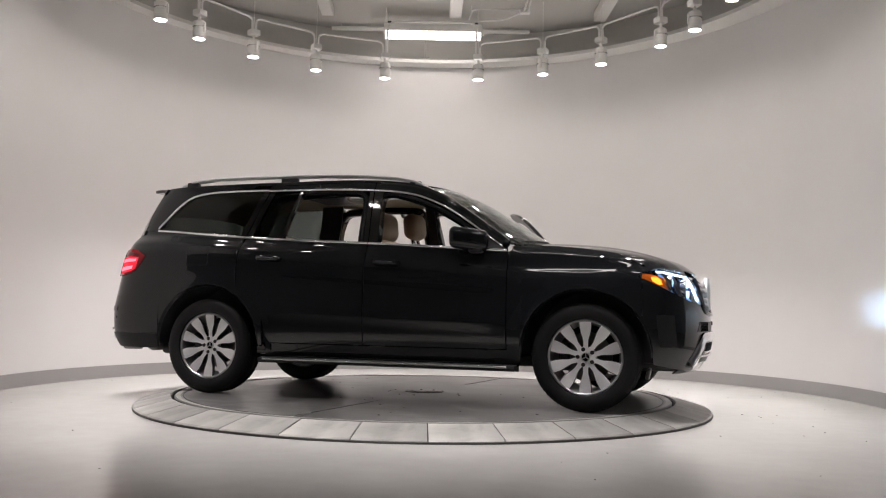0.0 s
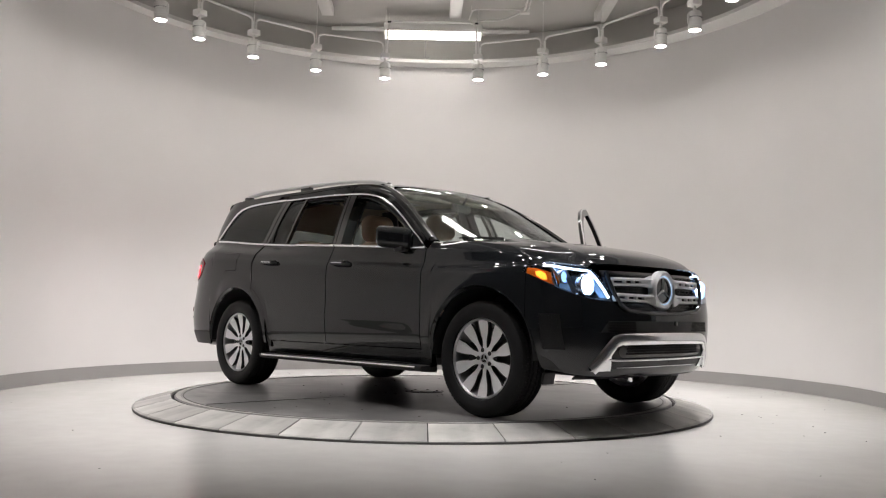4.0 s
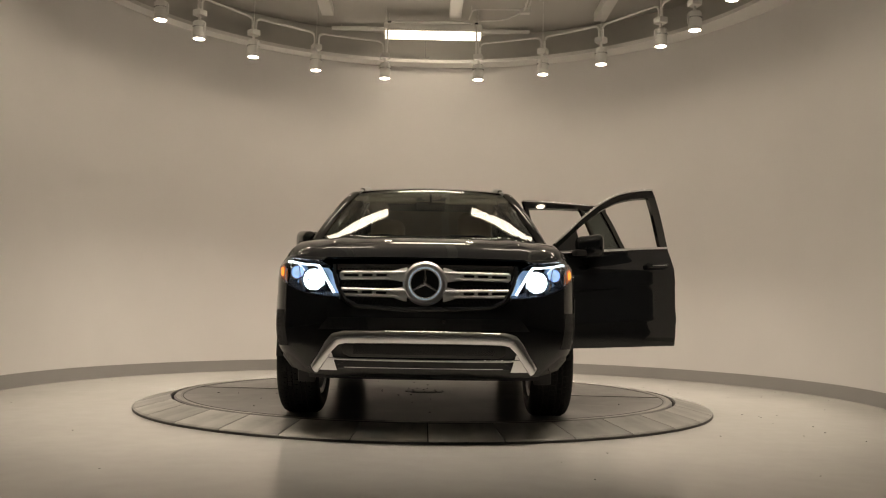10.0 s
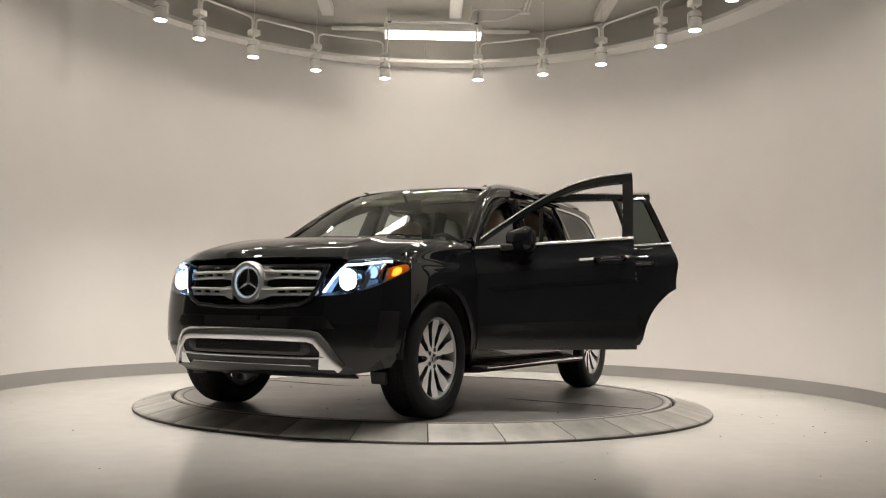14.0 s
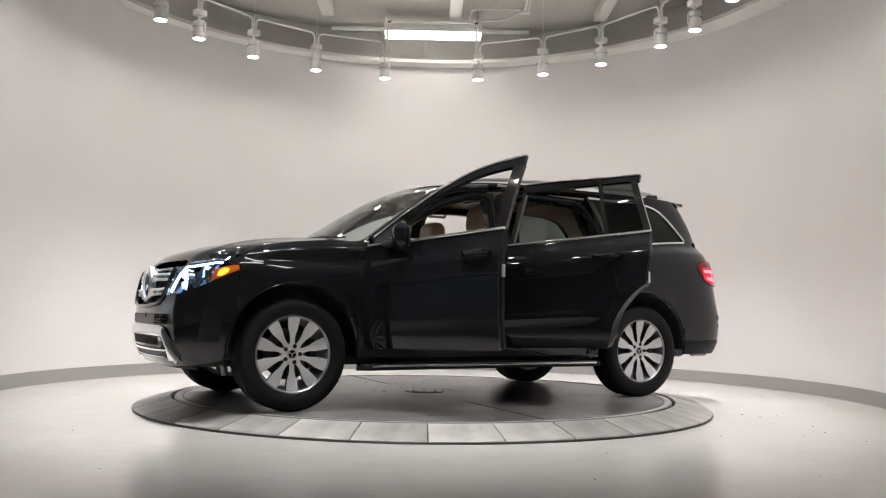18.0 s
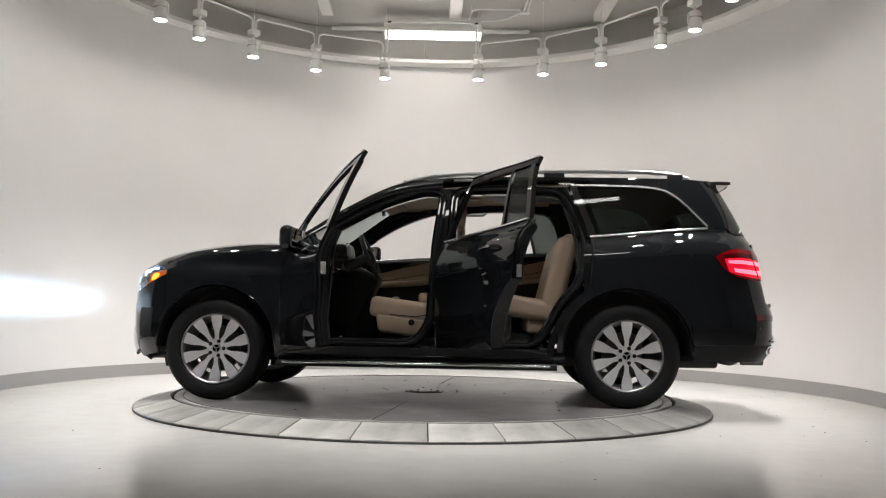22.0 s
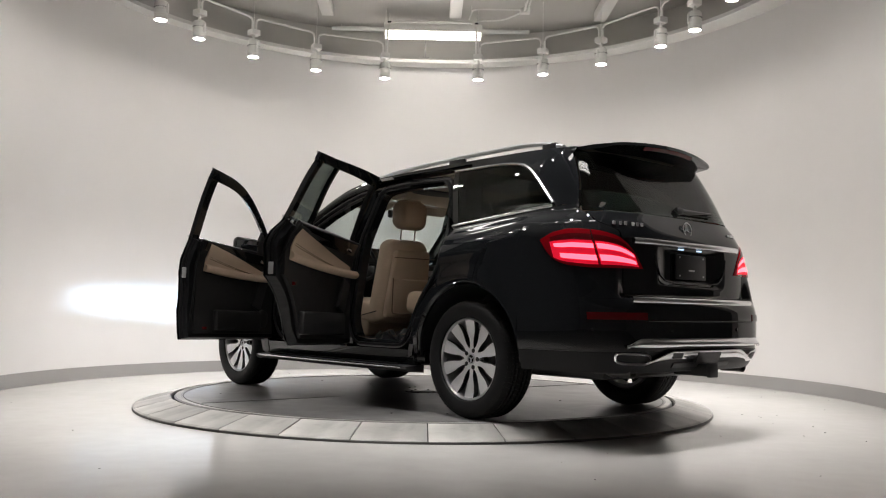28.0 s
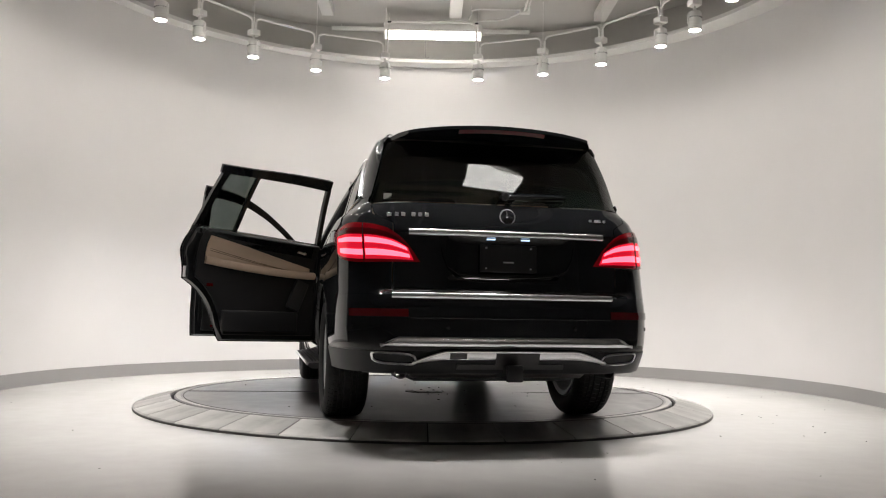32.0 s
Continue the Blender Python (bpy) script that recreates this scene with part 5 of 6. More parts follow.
# ---- wheels ----
def build_wheel(place, s):
    m = Matrix.Translation(place) @ pose(0, 0, 0, -90 * s, 0, 0)   # local z points outwards
    prof = [(0.262, 0.095), (0.272, 0.118), (0.300, 0.132), (0.335, 0.134), (0.358, 0.124), (0.374, 0.106), (0.3815, 0.085)]
    tread = []
    for a, b in ((0.085, 0.062), (0.052, 0.030), (0.020, -0.020), (-0.030, -0.052), (-0.062, -0.085)):
        tread += [(0.3795, a), (0.3795, b), (0.372, b - 0.002), (0.372, b - 0.008)]
    prof += tread[:-2] + [(0.374, -0.106), (0.358, -0.124), (0.335, -0.134), (0.30, -0.132), (0.272, -0.118), (0.262, -0.095)]
    w = part("wheel", lathe([(0.175, -0.03), (0.175, -0.004), (0.07, -0.004), (0.07, 0.03), (0.03, 0.03)], 36, m), IRON, CAR, "ten-spoke alloy wheel with a wide black tyre")
    tyre = part("tyre", lathe(prof, 72, m, True), RUBBER, w, "black rubber tyre", 30)
    bm = bmesh.new()
    for k in range(72):
        for sgn in (1, -1):
            add_box(bm, (0.008, 0.010, 0.030), m @ pose(0, 0, 0, 0, 0, 5 * k + (2.5 if sgn < 0 else 0)) @ pose(0.3735, 0, 0.100 * sgn, 0, -28 * sgn, 0))
    for k in range(64):
        for i, z in enumerate((0.0735, 0.041, 0.0, -0.041, -0.0735)):
            add_box(bm, (0.008, 0.0305, 0.036 if i == 2 else 0.020), m @ pose(0, 0, 0, 0, 0, 5.625 * k + 1.9 * i) @ pose(0.3795, 0, z, 12 if i % 2 else -12, 0, 0))
    tagged(part("tread_pattern", bm, RUBBER, w, "tread blocks of the tyre", False), kind="stuff")
    part("rim", lathe([(0.263, 0.094), (0.266, 0.102), (0.258, 0.106), (0.250, 0.098), (0.243, 0.060), (0.225, 0.0), (0.225, -0.11), (0.255, -0.12), (0.263, -0.094)], 72, m, True), RIM_LIP, w, "bright alloy rim", 30)
    wid = curve((0.05, 0.040), (0.080, 0.030), (0.105, 0.029), (0.135, 0.039), (0.165, 0.055), (0.195, 0.066), (0.225, 0.071), (0.252, 0.073))
    dish = curve((0.05, 0.070), (0.10, 0.072), (0.18, 0.080), (0.252, 0.094))
    n = 12
    for k in range(10):
        bm, dk = bmesh.new(), bmesh.new()
        q = m @ pose(0, 0, 0, 0, 0, 36 * k + 18)
        rows = []
        for i in range(n + 1):
            r = 0.05 + 0.202 * i / n
            h, z = wid(r) * 0.57, dish(r)
            rows.append([(q @ Vector((r, y, zz))) for y, zz in ((-h, z), (0, z + 0.002), (h, z), (h * 1.12, z - 0.010), (h * 0.8, z - 0.045), (-h * 0.8, z - 0.045), (-h * 1.12, z - 0.010))])
        top = [[bm.verts.new(p) for p in row[:3]] for row in rows]
        low = [[dk.verts.new(p) for p in [row[2]] + row[3:] + [row[0]]] for row in rows]
        for a, b in zip(top, top[1:]):
            for i in range(2):
                bm.faces.new((a[i], b[i], b[i + 1], a[i + 1]))
        for a, b in zip(low, low[1:]):
            for i in range(5):
                dk.faces.new((a[i], b[i], b[i + 1], a[i + 1]))
        part("spoke", dk, RIM_DARK, w, "dark grey spoke", 30)
        part("spoke_face", bm, RIM_FACE, w, "bright machined spoke face", 30)
    part("hub", lathe([(0.074, 0.03), (0.074, 0.066), (0.070, 0.072), (0.036, 0.073), (0.036, 0.068), (0.01, 0.068)], 40, m), RIM_FACE, w, "alloy hub")
    for k in range(5):
        a = radians(72 * k + 36)
        part("wheel_bolt", lathe([(0.0145, 0.068), (0.0145, 0.0755), (0.010, 0.0755)], 14, m @ pose(0.056 * math.cos(a), 0.056 * math.sin(a), 0)), PLASTIC, w, "dark recessed wheel bolt")
    cap = add_lathe(bmesh.new(), [(0.034, 0.066), (0.034, 0.078), (0.030, 0.081), (0.0275, 0.080), (0.0275, 0.066)], 32, m, True)
    for k in range(3):
        spoke(cap, m @ pose(0, 0, 0.078, 0, 0, 90 + 120 * k), 0.028, 0.008, 0.006)
    part("hub_cap", cap, SATIN, w, "satin hub cap with three arms", 25)
    part("cap_back", lathe([(0.028, 0.066), (0.028, 0.074), (0.01, 0.0745)], 24, m), GLOSS_BLACK, w)
    part("valve", box((0.012, 0.006, 0.006), m @ pose(0.232, 0.02, 0.075)), PLASTIC, w)
    part("brake_caliper", box((0.07, 0.20, 0.07), m @ pose(-0.155, 0, 0.005), 0.02, 3), RIM_DARK, w, "grey brake caliper")
    return w


# ---- doors ----
def round_trim(s, x0, x1, z, n, h=0.010):
    """A slim rounded strip along the side."""
    return sweep([skin(x, z(x), s, 0.003) for x in (x0 + (x1 - x0) * k / n for k in range(n + 1))], [(0.008 * math.cos(a), h * math.sin(a)) for a in (2 * math.pi * q / 10 for q in range(10))])


def hinge(ob, at, degrees, out):
    """Opens a part about a hinge at (x, y); its free edge rises a little."""
    ob.matrix_local = Matrix.Translation((at[0], at[1] + out, 0.7)) @ pose(0, 0, 0, 0, 0, degrees) @ pose(0, 0, 0, 0, 1.1, 0) @ Matrix.Translation((-at[0], -at[1], -0.7))


def build_door(s, front, degrees):
    if front:
        x0, x1, low = X_B + 0.004, X_A - 0.003, lambda x: 0.425
        name, at = "front_door", (X_A - 0.01, s * 0.865)
    else:
        x0, x1, low = X_R + 0.004, X_B - 0.004, rear_door_low
        name, at = "rear_door", (X_B - 0.012, s * 0.92)
    opened = "open" if degrees else "closed"
    door = part(name, side_panel(s, x0, x1, low, belt, 40, 48, 0.006, bulge=0.0 if front or not degrees else 0.025), PAINT, CAR, f"{opened} black {'front' if front else 'rear'} door with its window down")
    if degrees:
        hinge(door, at, degrees, s * (0.045 if front else 0.03))

    part("inner_frame", side_panel(s, x0 + 0.012, x1 - 0.012, lambda x: low(x) + 0.006, lambda x: belt(x) - 0.002, 30, 8, 0.083, -0.007, bulge=0.0 if front or not degrees else 0.022), DOOR_EDGE, door, "black inner door frame")
    part("door_card", side_panel(s, x0 + 0.06, x1 - 0.05, lambda x: low(x) + 0.05, lambda x: belt(x) - 0.01, 30, 10, 0.03, -0.088), DARK_TRIM, door, "black door card")
    # tan insert, arm rest and pocket
    xa, xb = (x0 + 0.14, x1 - 0.16) if front else (x0 + 0.12, x1 - 0.10)
    mid = 0.5 * (xa + xb)

    def ins_hi(x):
        k = (x - xa) / (xb - xa)
        return (1.160 - 0.185 * k ** 1.1) if front else (1.205 - 0.195 * k ** 1.1)

    def ins_lo(x):
        k = (x - xa) / (xb - xa)
        return (0.990 if front else 1.035) - (0.055 if front else 0.085) * k - 0.012 * math.sin(math.pi * k)
    part("insert", side_panel(s, xa, xb, ins_lo, ins_hi, 24, 8, 0.016, -0.114), LEATHER, door, "tan leather insert")
    arm = [Vector((xa + (xb - xa) * (k / 12) + 0.02 * k / 12, s * (half(0, 0.85) - 0.120 - 0.045 * ease(k / 9)), ins_lo(xa + (xb - xa) * k / 12) - 0.012 + 0.012 * (k / 12) ** 4)) for k in range(13)]
    for share in (0.36, 0.44):
        seam = [(x, ins_lo(x) + share * (ins_hi(x) - ins_lo(x)) * (1 - 0.5 * k / 14)) for k, x in ((k, xa + 0.03 + (xb - xa - 0.06) * k / 14) for k in range(15))]
        part("insert_seam", sweep([(x, s * (half(x, z) - 0.130), z) for x, z in seam], circle(0.0025, 6)), SEAM, door, "stitched seam")
    part("armrest", sweep(arm, circle(0.034, 14, 0.85)), LEATHER, door, "tan padded armrest")
    part("door_pocket", box((abs(xb - xa) * 0.72, 0.05, 0.16), pose(mid + 0.02, s * (half(0, 0.55) - 0.135), 0.58), 0.018, 3), DARK_TRIM, door, "black door pocket")
    part("pocket_brace", box((0.12, 0.03, 0.24), pose(xb - 0.10, s * (half(0, 0.8) - 0.125), 0.79, 0, 22, 0), 0.012, 3), PLASTIC, door, "dark slanted brace under the armrest")
    part("inner_handle", sweep(bend([(xb - 0.16, s * (half(0, 1.05) - 0.115), belt(xb) - 0.065), (xb - 0.14, s * (half(0, 1.05) - 0.15), belt(xb) - 0.07), (xb - 0.06, s * (half(0, 1.05) - 0.15), belt(xb) - 0.085), (xb - 0.04, s * (half(0, 1.05) - 0.115), belt(xb) - 0.09)], 0.015), circle(0.010, 8, 1.3)), CHROME, door, "chrome inner handle")
    part("wood_band", side_panel(s, x0 + 0.09, x1 - 0.10, lambda x: belt(x) - 0.085 - 0.03 * (x - x0) / (x1 - x0), lambda x: belt(x) - 0.03, 16, 2, 0.012, -0.110), GLOSS_BLACK, door, "dark glossy trim band")
    part("warning_lamp", box((0.05, 0.006, 0.022), pose(x0 + 0.16, s * (half(0, 0.47) - 0.125), max(0.49, low(x0 + 0.16) + 0.09)), 0.003), RED_REFLECTOR, door, "red door reflector")
    part("latch", box((0.012, 0.035, 0.08), pose(x0 - 0.002, s * (half(0, 0.9) - 0.055), 0.93), 0.004), SATIN, door, "bright door latch")
    seal = [(x0 + 0.045, belt(x0) - 0.02), (x0 + 0.045, low(x0 + 0.02) + 0.06), (x0 + 0.16, low(x0 + 0.16) + 0.04), (mid, low(mid) + 0.035), (x1 - 0.14, low(x1) + 0.035), (x1 - 0.045, low(x1) + 0.10), (x1 - 0.045, belt(x1) - 0.02)]
    part("door_seal", sweep(bend([(x, s * (half(x, z) - 0.075), z) for x, z in seal], 0.07), circle(0.010, 6)), RUBBER, door, "black rubber seal")
    for d, r in ((0.030, 0.009), (0.056, 0.007)):
        edge = [(x0 + 0.006 + 0.25 * max(0, d - 0.03), low(x0) + (belt(x0) - low(x0)) * k / 16 + 0.02 * (1 - k / 16)) for k in range(17)]
        part("edge_seal", sweep([(x - (0.0 if front or not degrees else 0.022 * math.exp(-((z - 1.10) / 0.10) ** 2)), s * (half(x, z) - d), z) for x, z in edge], circle(r, 8), (0, 1, 0)), RUBBER, door, "black rubber seal on the door's edge")
    if front:
        part("speaker", lathe([(0.075, 0), (0.075, 0.012), (0.065, 0.018), (0.01, 0.012)], 24, pose(x1 - 0.19, s * (half(0, 0.6) - 0.118), 0.60, 90 * s, 0, 0)), PLASTIC, door, "round speaker grille")
        part("seat_switch", box((0.09, 0.012, 0.05), pose(x1 - 0.20, s * (half(0, 1.0) - 0.125), 0.97), 0.004), SATIN, door, "bright seat switch panel")
    # handle
    hx = x0 + (0.175 if front else 0.285)
    hz = 1.055 + 0.035 * (not front)
    yo = half(hx, hz)
    cup = part("handle_cup", shaped(box((0.15, 0.02, 0.050), None, 0.009, 3), lambda c: (c.x + hx, s * (yo - 0.006) + c.y, c.z + hz - 0.004)), PAINT, door, "black handle recess")
    path = bend([(hx - 0.105, s * (yo + 0.002), hz + 0.004), (hx - 0.085, s * (yo + 0.040), hz + 0.006), (hx + 0.085, s * (yo + 0.040), hz - 0.002), (hx + 0.105, s * (yo + 0.002), hz - 0.004)], 0.03, 5)
    part("door_handle", sweep(path, circle(0.011, 10, 1.5)), PAINT, door, "black pull handle")
    part("handle_strip", sweep([(hx - 0.07, s * (yo + 0.052), hz + 0.007), (hx + 0.07, s * (yo + 0.052), hz)], rect(0.003, 0.006)), CHROME, door, "chrome handle strip")
    # window frame
    def top(x):
        return roofline(x)
    xt = x0 - 0.036 if front else -1.140
    xf = 0.93 if front else x1 - 0.036
    part("upper_frame", side_panel(s, xt, xf, lambda x: max(belt(x), top(x) - 0.014), door_top, 40, 4, 0.028, -0.001), PAINT, door, "black upper window frame")
    part("rear_frame_post", side_panel(s, x0, x0 + (0.075 if front else 0.05), belt, lambda x: top(x) - 0.0, 3, 10, 0.035, -0.001, -0.08 if front else 0.36), GLOSS_BLACK, door, "black window post")
    if front:
        part("mirror_triangle", side_panel(s, 0.70, 0.955, belt, lambda x: max(belt(x) + 0.002, top(x) - 0.01), 10, 6, 0.03, 0.0), PLASTIC, door, "black mirror triangle")
    else:
        part("front_frame_post", side_panel(s, x1 - 0.035, x1, belt, lambda x: top(x) - 0.0, 3, 10, 0.035, -0.001, -0.08), GLOSS_BLACK, door, "black window post")
        part("division_post", side_panel(s, X_R + 0.325, X_R + 0.35, belt, lambda x: top(x) - 0.005, 2, 10, 0.03, -0.001, 0.24), GLOSS_BLACK, door, "black division post")
        part("fixed_pane", side_panel(s, X_R + 0.045, X_R + 0.335, lambda x: belt(x) + 0.005, lambda x: top(x) - 0.008, 8, 10, 0.006, -0.012, 0.30), PRIVACY, door, "dark fixed pane")
    part("belt_trim", round_trim(s, x0, (0.965 if front else x1), lambda x: belt(x) + 0.004, 24), CHROME, door, "chrome belt trim")
    part("top_trim", round_trim(s, xt, xf, (lambda x: door_top(x) - 0.006) if degrees else (lambda x: top(x) - 0.004), 40, 0.008), CHROME, door, "chrome window trim")
    if front:
        build_mirror(s, door, not degrees)
    return door


def build_mirror(s, door, folded):
    """Black door mirror on a short foot; its glass looks back, or at the door when it is folded."""
    m = (pose(0.69, s * 0.965, 1.222, 0, 0, 68 * s) if folded else pose(0.655, s * 0.945, 1.188, 0, 0, 46 * s))

    def f(c):
        k = 1 - 0.35 * max(0, c.x / 0.075) ** 2
        return m @ Vector((c.x, c.y * (0.9 + 0.1 * k), c.z * k + 0.012 * s * c.y / 0.12))
    part("mirror", shaped(box((0.11, 0.29 if folded else 0.215, 0.16 if folded else 0.175), None, 0.045, 5), f), PAINT, door, "black door mirror housing")
    part("mirror_glass", shaped(box((0.006, 0.178, 0.120), None, 0.002), lambda c: m @ Vector((c.x - 0.058 - 0.14 * c.z, c.y, c.z))), CHROME_MIRROR, door, "mirror glass")
    part("mirror_rim", sweep(bend([m @ Vector((-0.055, y, z)) for y, z in ((0, -0.065), (0.094, -0.065), (0.094, 0.065), (-0.094, 0.065), (-0.094, -0.065), (0, -0.065))], 0.03, 5), circle(0.006, 6), (1, 0, 0)), PLASTIC, door, "black mirror rim")
    part("mirror_foot", shaped(box((0.10, 0.10, 0.045), None, 0.015, 3), lambda c: (0.74 + c.x, s * 0.925 + c.y, 1.142 + c.z)), PLASTIC, door, "black mirror foot")
    part("mirror_signal", sweep([m @ Vector((0.062 - 0.02 * k / 6, s * (-0.02 + 0.12 * k / 6), -0.012)) for k in range(7)], rect(0.008, 0.014)), LENS, door, "thin clear signal strip")


DOOR_EDGE = plain("black_door_edge", (0.009, 0.0095, 0.0105), 0.4, spec=0.22)
SEAM = plain("tan_stitching", (0.16, 0.11, 0.075), 0.7)
WRAP = plain("clear_plastic_wrap", (0.05, 0.05, 0.052), 0.10, coat=0.8)
CHROME_MIRROR = plain("mirror_silver", (0.88, 0.89, 0.9), 0.01, 1.0, vary=0.01)


def build_side_glass():
    for s in (1, -1):
        part("quarter_glass", side_panel(s, -2.165, -1.16, lambda x: belt(x) + 0.002, lambda x: max(belt(x) + 0.004, roofline(x) + 0.002), 40, 10, 0.006, -0.002), PRIVACY, CAR, "dark quarter window")
        part("quarter_frame_post", side_panel(s, X_R - 0.055, X_R - 0.003, belt, lambda x: roofline(x) + 0.01, 3, 10, 0.03, 0.001, 0.36), GLOSS_BLACK, CAR, "black window post")
        part("quarter_belt_trim", round_trim(s, -2.15, X_R - 0.004, lambda x: belt(x) + 0.004, 24), CHROME, CAR, "chrome belt trim")
        top = [skin(x, roofline(x) + 0.001, s, 0.004) for x in (-1.142, -1.3, -1.45, -1.6, -1.7, -1.78, -1.85, -1.91, -1.96, -2.01, -2.06, -2.11, -2.15)]
        part("quarter_top_trim", sweep(top, [(0.011 * math.cos(a), 0.013 * math.sin(a)) for a in (2 * math.pi * q / 10 for q in range(10))], (0, s, 0.4)), CHROME, CAR, "chrome window trim")
        # pillar between the doors
        part("door_pillar", side_panel(s, X_B - 0.06, X_B + 0.03, lambda x: 0.42, lambda x: roofline(x), 8, 16, 0.07, -0.055), PAINT, CAR, "black pillar between the doors")
        part("pillar_trim", side_panel(s, X_B - 0.065, X_B + 0.035, lambda x: 0.45, belt, 4, 10, 0.02, -0.127), DARK_TRIM, CAR, "dark lower pillar trim")
        part("upper_pillar_trim", side_panel(s, X_B - 0.062, X_B + 0.025, belt, lambda x: roofline(x) + 0.01, 4, 10, 0.02, -0.127), DARK_TRIM, CAR, "dark upper pillar trim")
        part("rear_pillar_trim", side_panel(s, -1.38, -1.17, lambda x: 0.95, lambda x: roofline(x) + 0.01, 4, 10, 0.02, -0.15, 0.3), DARK_TRIM, CAR, "dark rear pillar trim")
        part("front_pillar", side_panel(s, X_A - 0.06, X_A + 0.05, lambda x: 0.42, lambda x: belt(x) - 0.02, 3, 12, 0.10, -0.05), PAINT, CAR, "black front door pillar")
        part("rear_jamb", side_panel(s, X_R - 0.06, X_R + 0.05, lambda x: rear_door_low(x) - 0.02, lambda x: roofline(x) - 0.01, 3, 16, 0.10, -0.045, 0.36), PAINT, CAR, "black rear door jamb")
        jamb = [(x, s * (half(x, 0.6) - 0.09), rear_door_low(x) - 0.035) for x in (-1.28, -1.22, -1.15, -1.1, -1.05, -1.0, -0.97, -0.95)]
        part("arch_jamb", sweep(jamb, rect(0.14, 0.05), (0, 0, 1)), PAINT, CAR, "black arch jamb")
        for kind, loop in (("front", ((0.90, 0.62), (0.80, 0.445), (0.03, 0.445), (-0.085, 0.60), (-0.115, 1.20), (-0.160, 1.605), (-0.02, 1.622), (0.18, 1.565), (0.40, 1.475), (0.62, 1.345), (0.82, 1.20), (0.91, 1.08))),
                           ("rear", ((-0.215, 0.62), (-0.27, 0.445), (-0.86, 0.445), (-0.97, 0.60), (-1.05, 0.76), (-1.20, 0.92), (-1.235, 1.22), (-1.15, 1.48), (-1.06, 1.625), (-0.6, 1.645), (-0.25, 1.63), (-0.225, 1.20)))):
            path = bend_loop([(x, s * (half(x, z) - 0.075), z) for x, z in loop], 0.10, 5)
            part("door_aperture", sweep(path, [(-0.036, -0.035), (-0.018, -0.05), (0.022, -0.05), (0.036, -0.03), (0.036, 0.03), (0.022, 0.045), (-0.022, 0.045), (-0.036, 0.03)], (0, 1, 0), True), PAINT, CAR, f"black {kind} door opening frame")
            seal = bend_loop([(x, s * (half(x, z) - 0.024), z) for x, z in loop], 0.10, 5)
            part("body_seal", sweep(seal, circle(0.011, 8), (0, 1, 0), True), RUBBER, CAR, "black rubber body seal")
        for x in (X_B, -0.9):
            part("step_plate", box((0.56, 0.05, 0.006), pose(0.42 if x == X_B else -0.56, s * 0.87, 0.424), 0.002), SATIN, CAR, "bright sill plate")
        part("inner_sill", box((2.05, 0.13, 0.09), pose(-0.07, s * 0.845, 0.375), 0.02), PAINT, CAR, "black inner sill")
        part("grab_handle", sweep(bend([(-0.25, s * 0.60, 1.60), (-0.27, s * 0.57, 1.575), (-0.45, s * 0.57, 1.575), (-0.47, s * 0.60, 1.60)], 0.02), circle(0.011, 8)), LINER, CAR, "beige grab handle")


# ---- inside ----
def cushion(size, m, bevel, f=None):
    bm = box(size, None, bevel, 5)
    if f:
        shaped(bm, f)
    bmesh.ops.transform(bm, matrix=m, verts=bm.verts)
    return bm


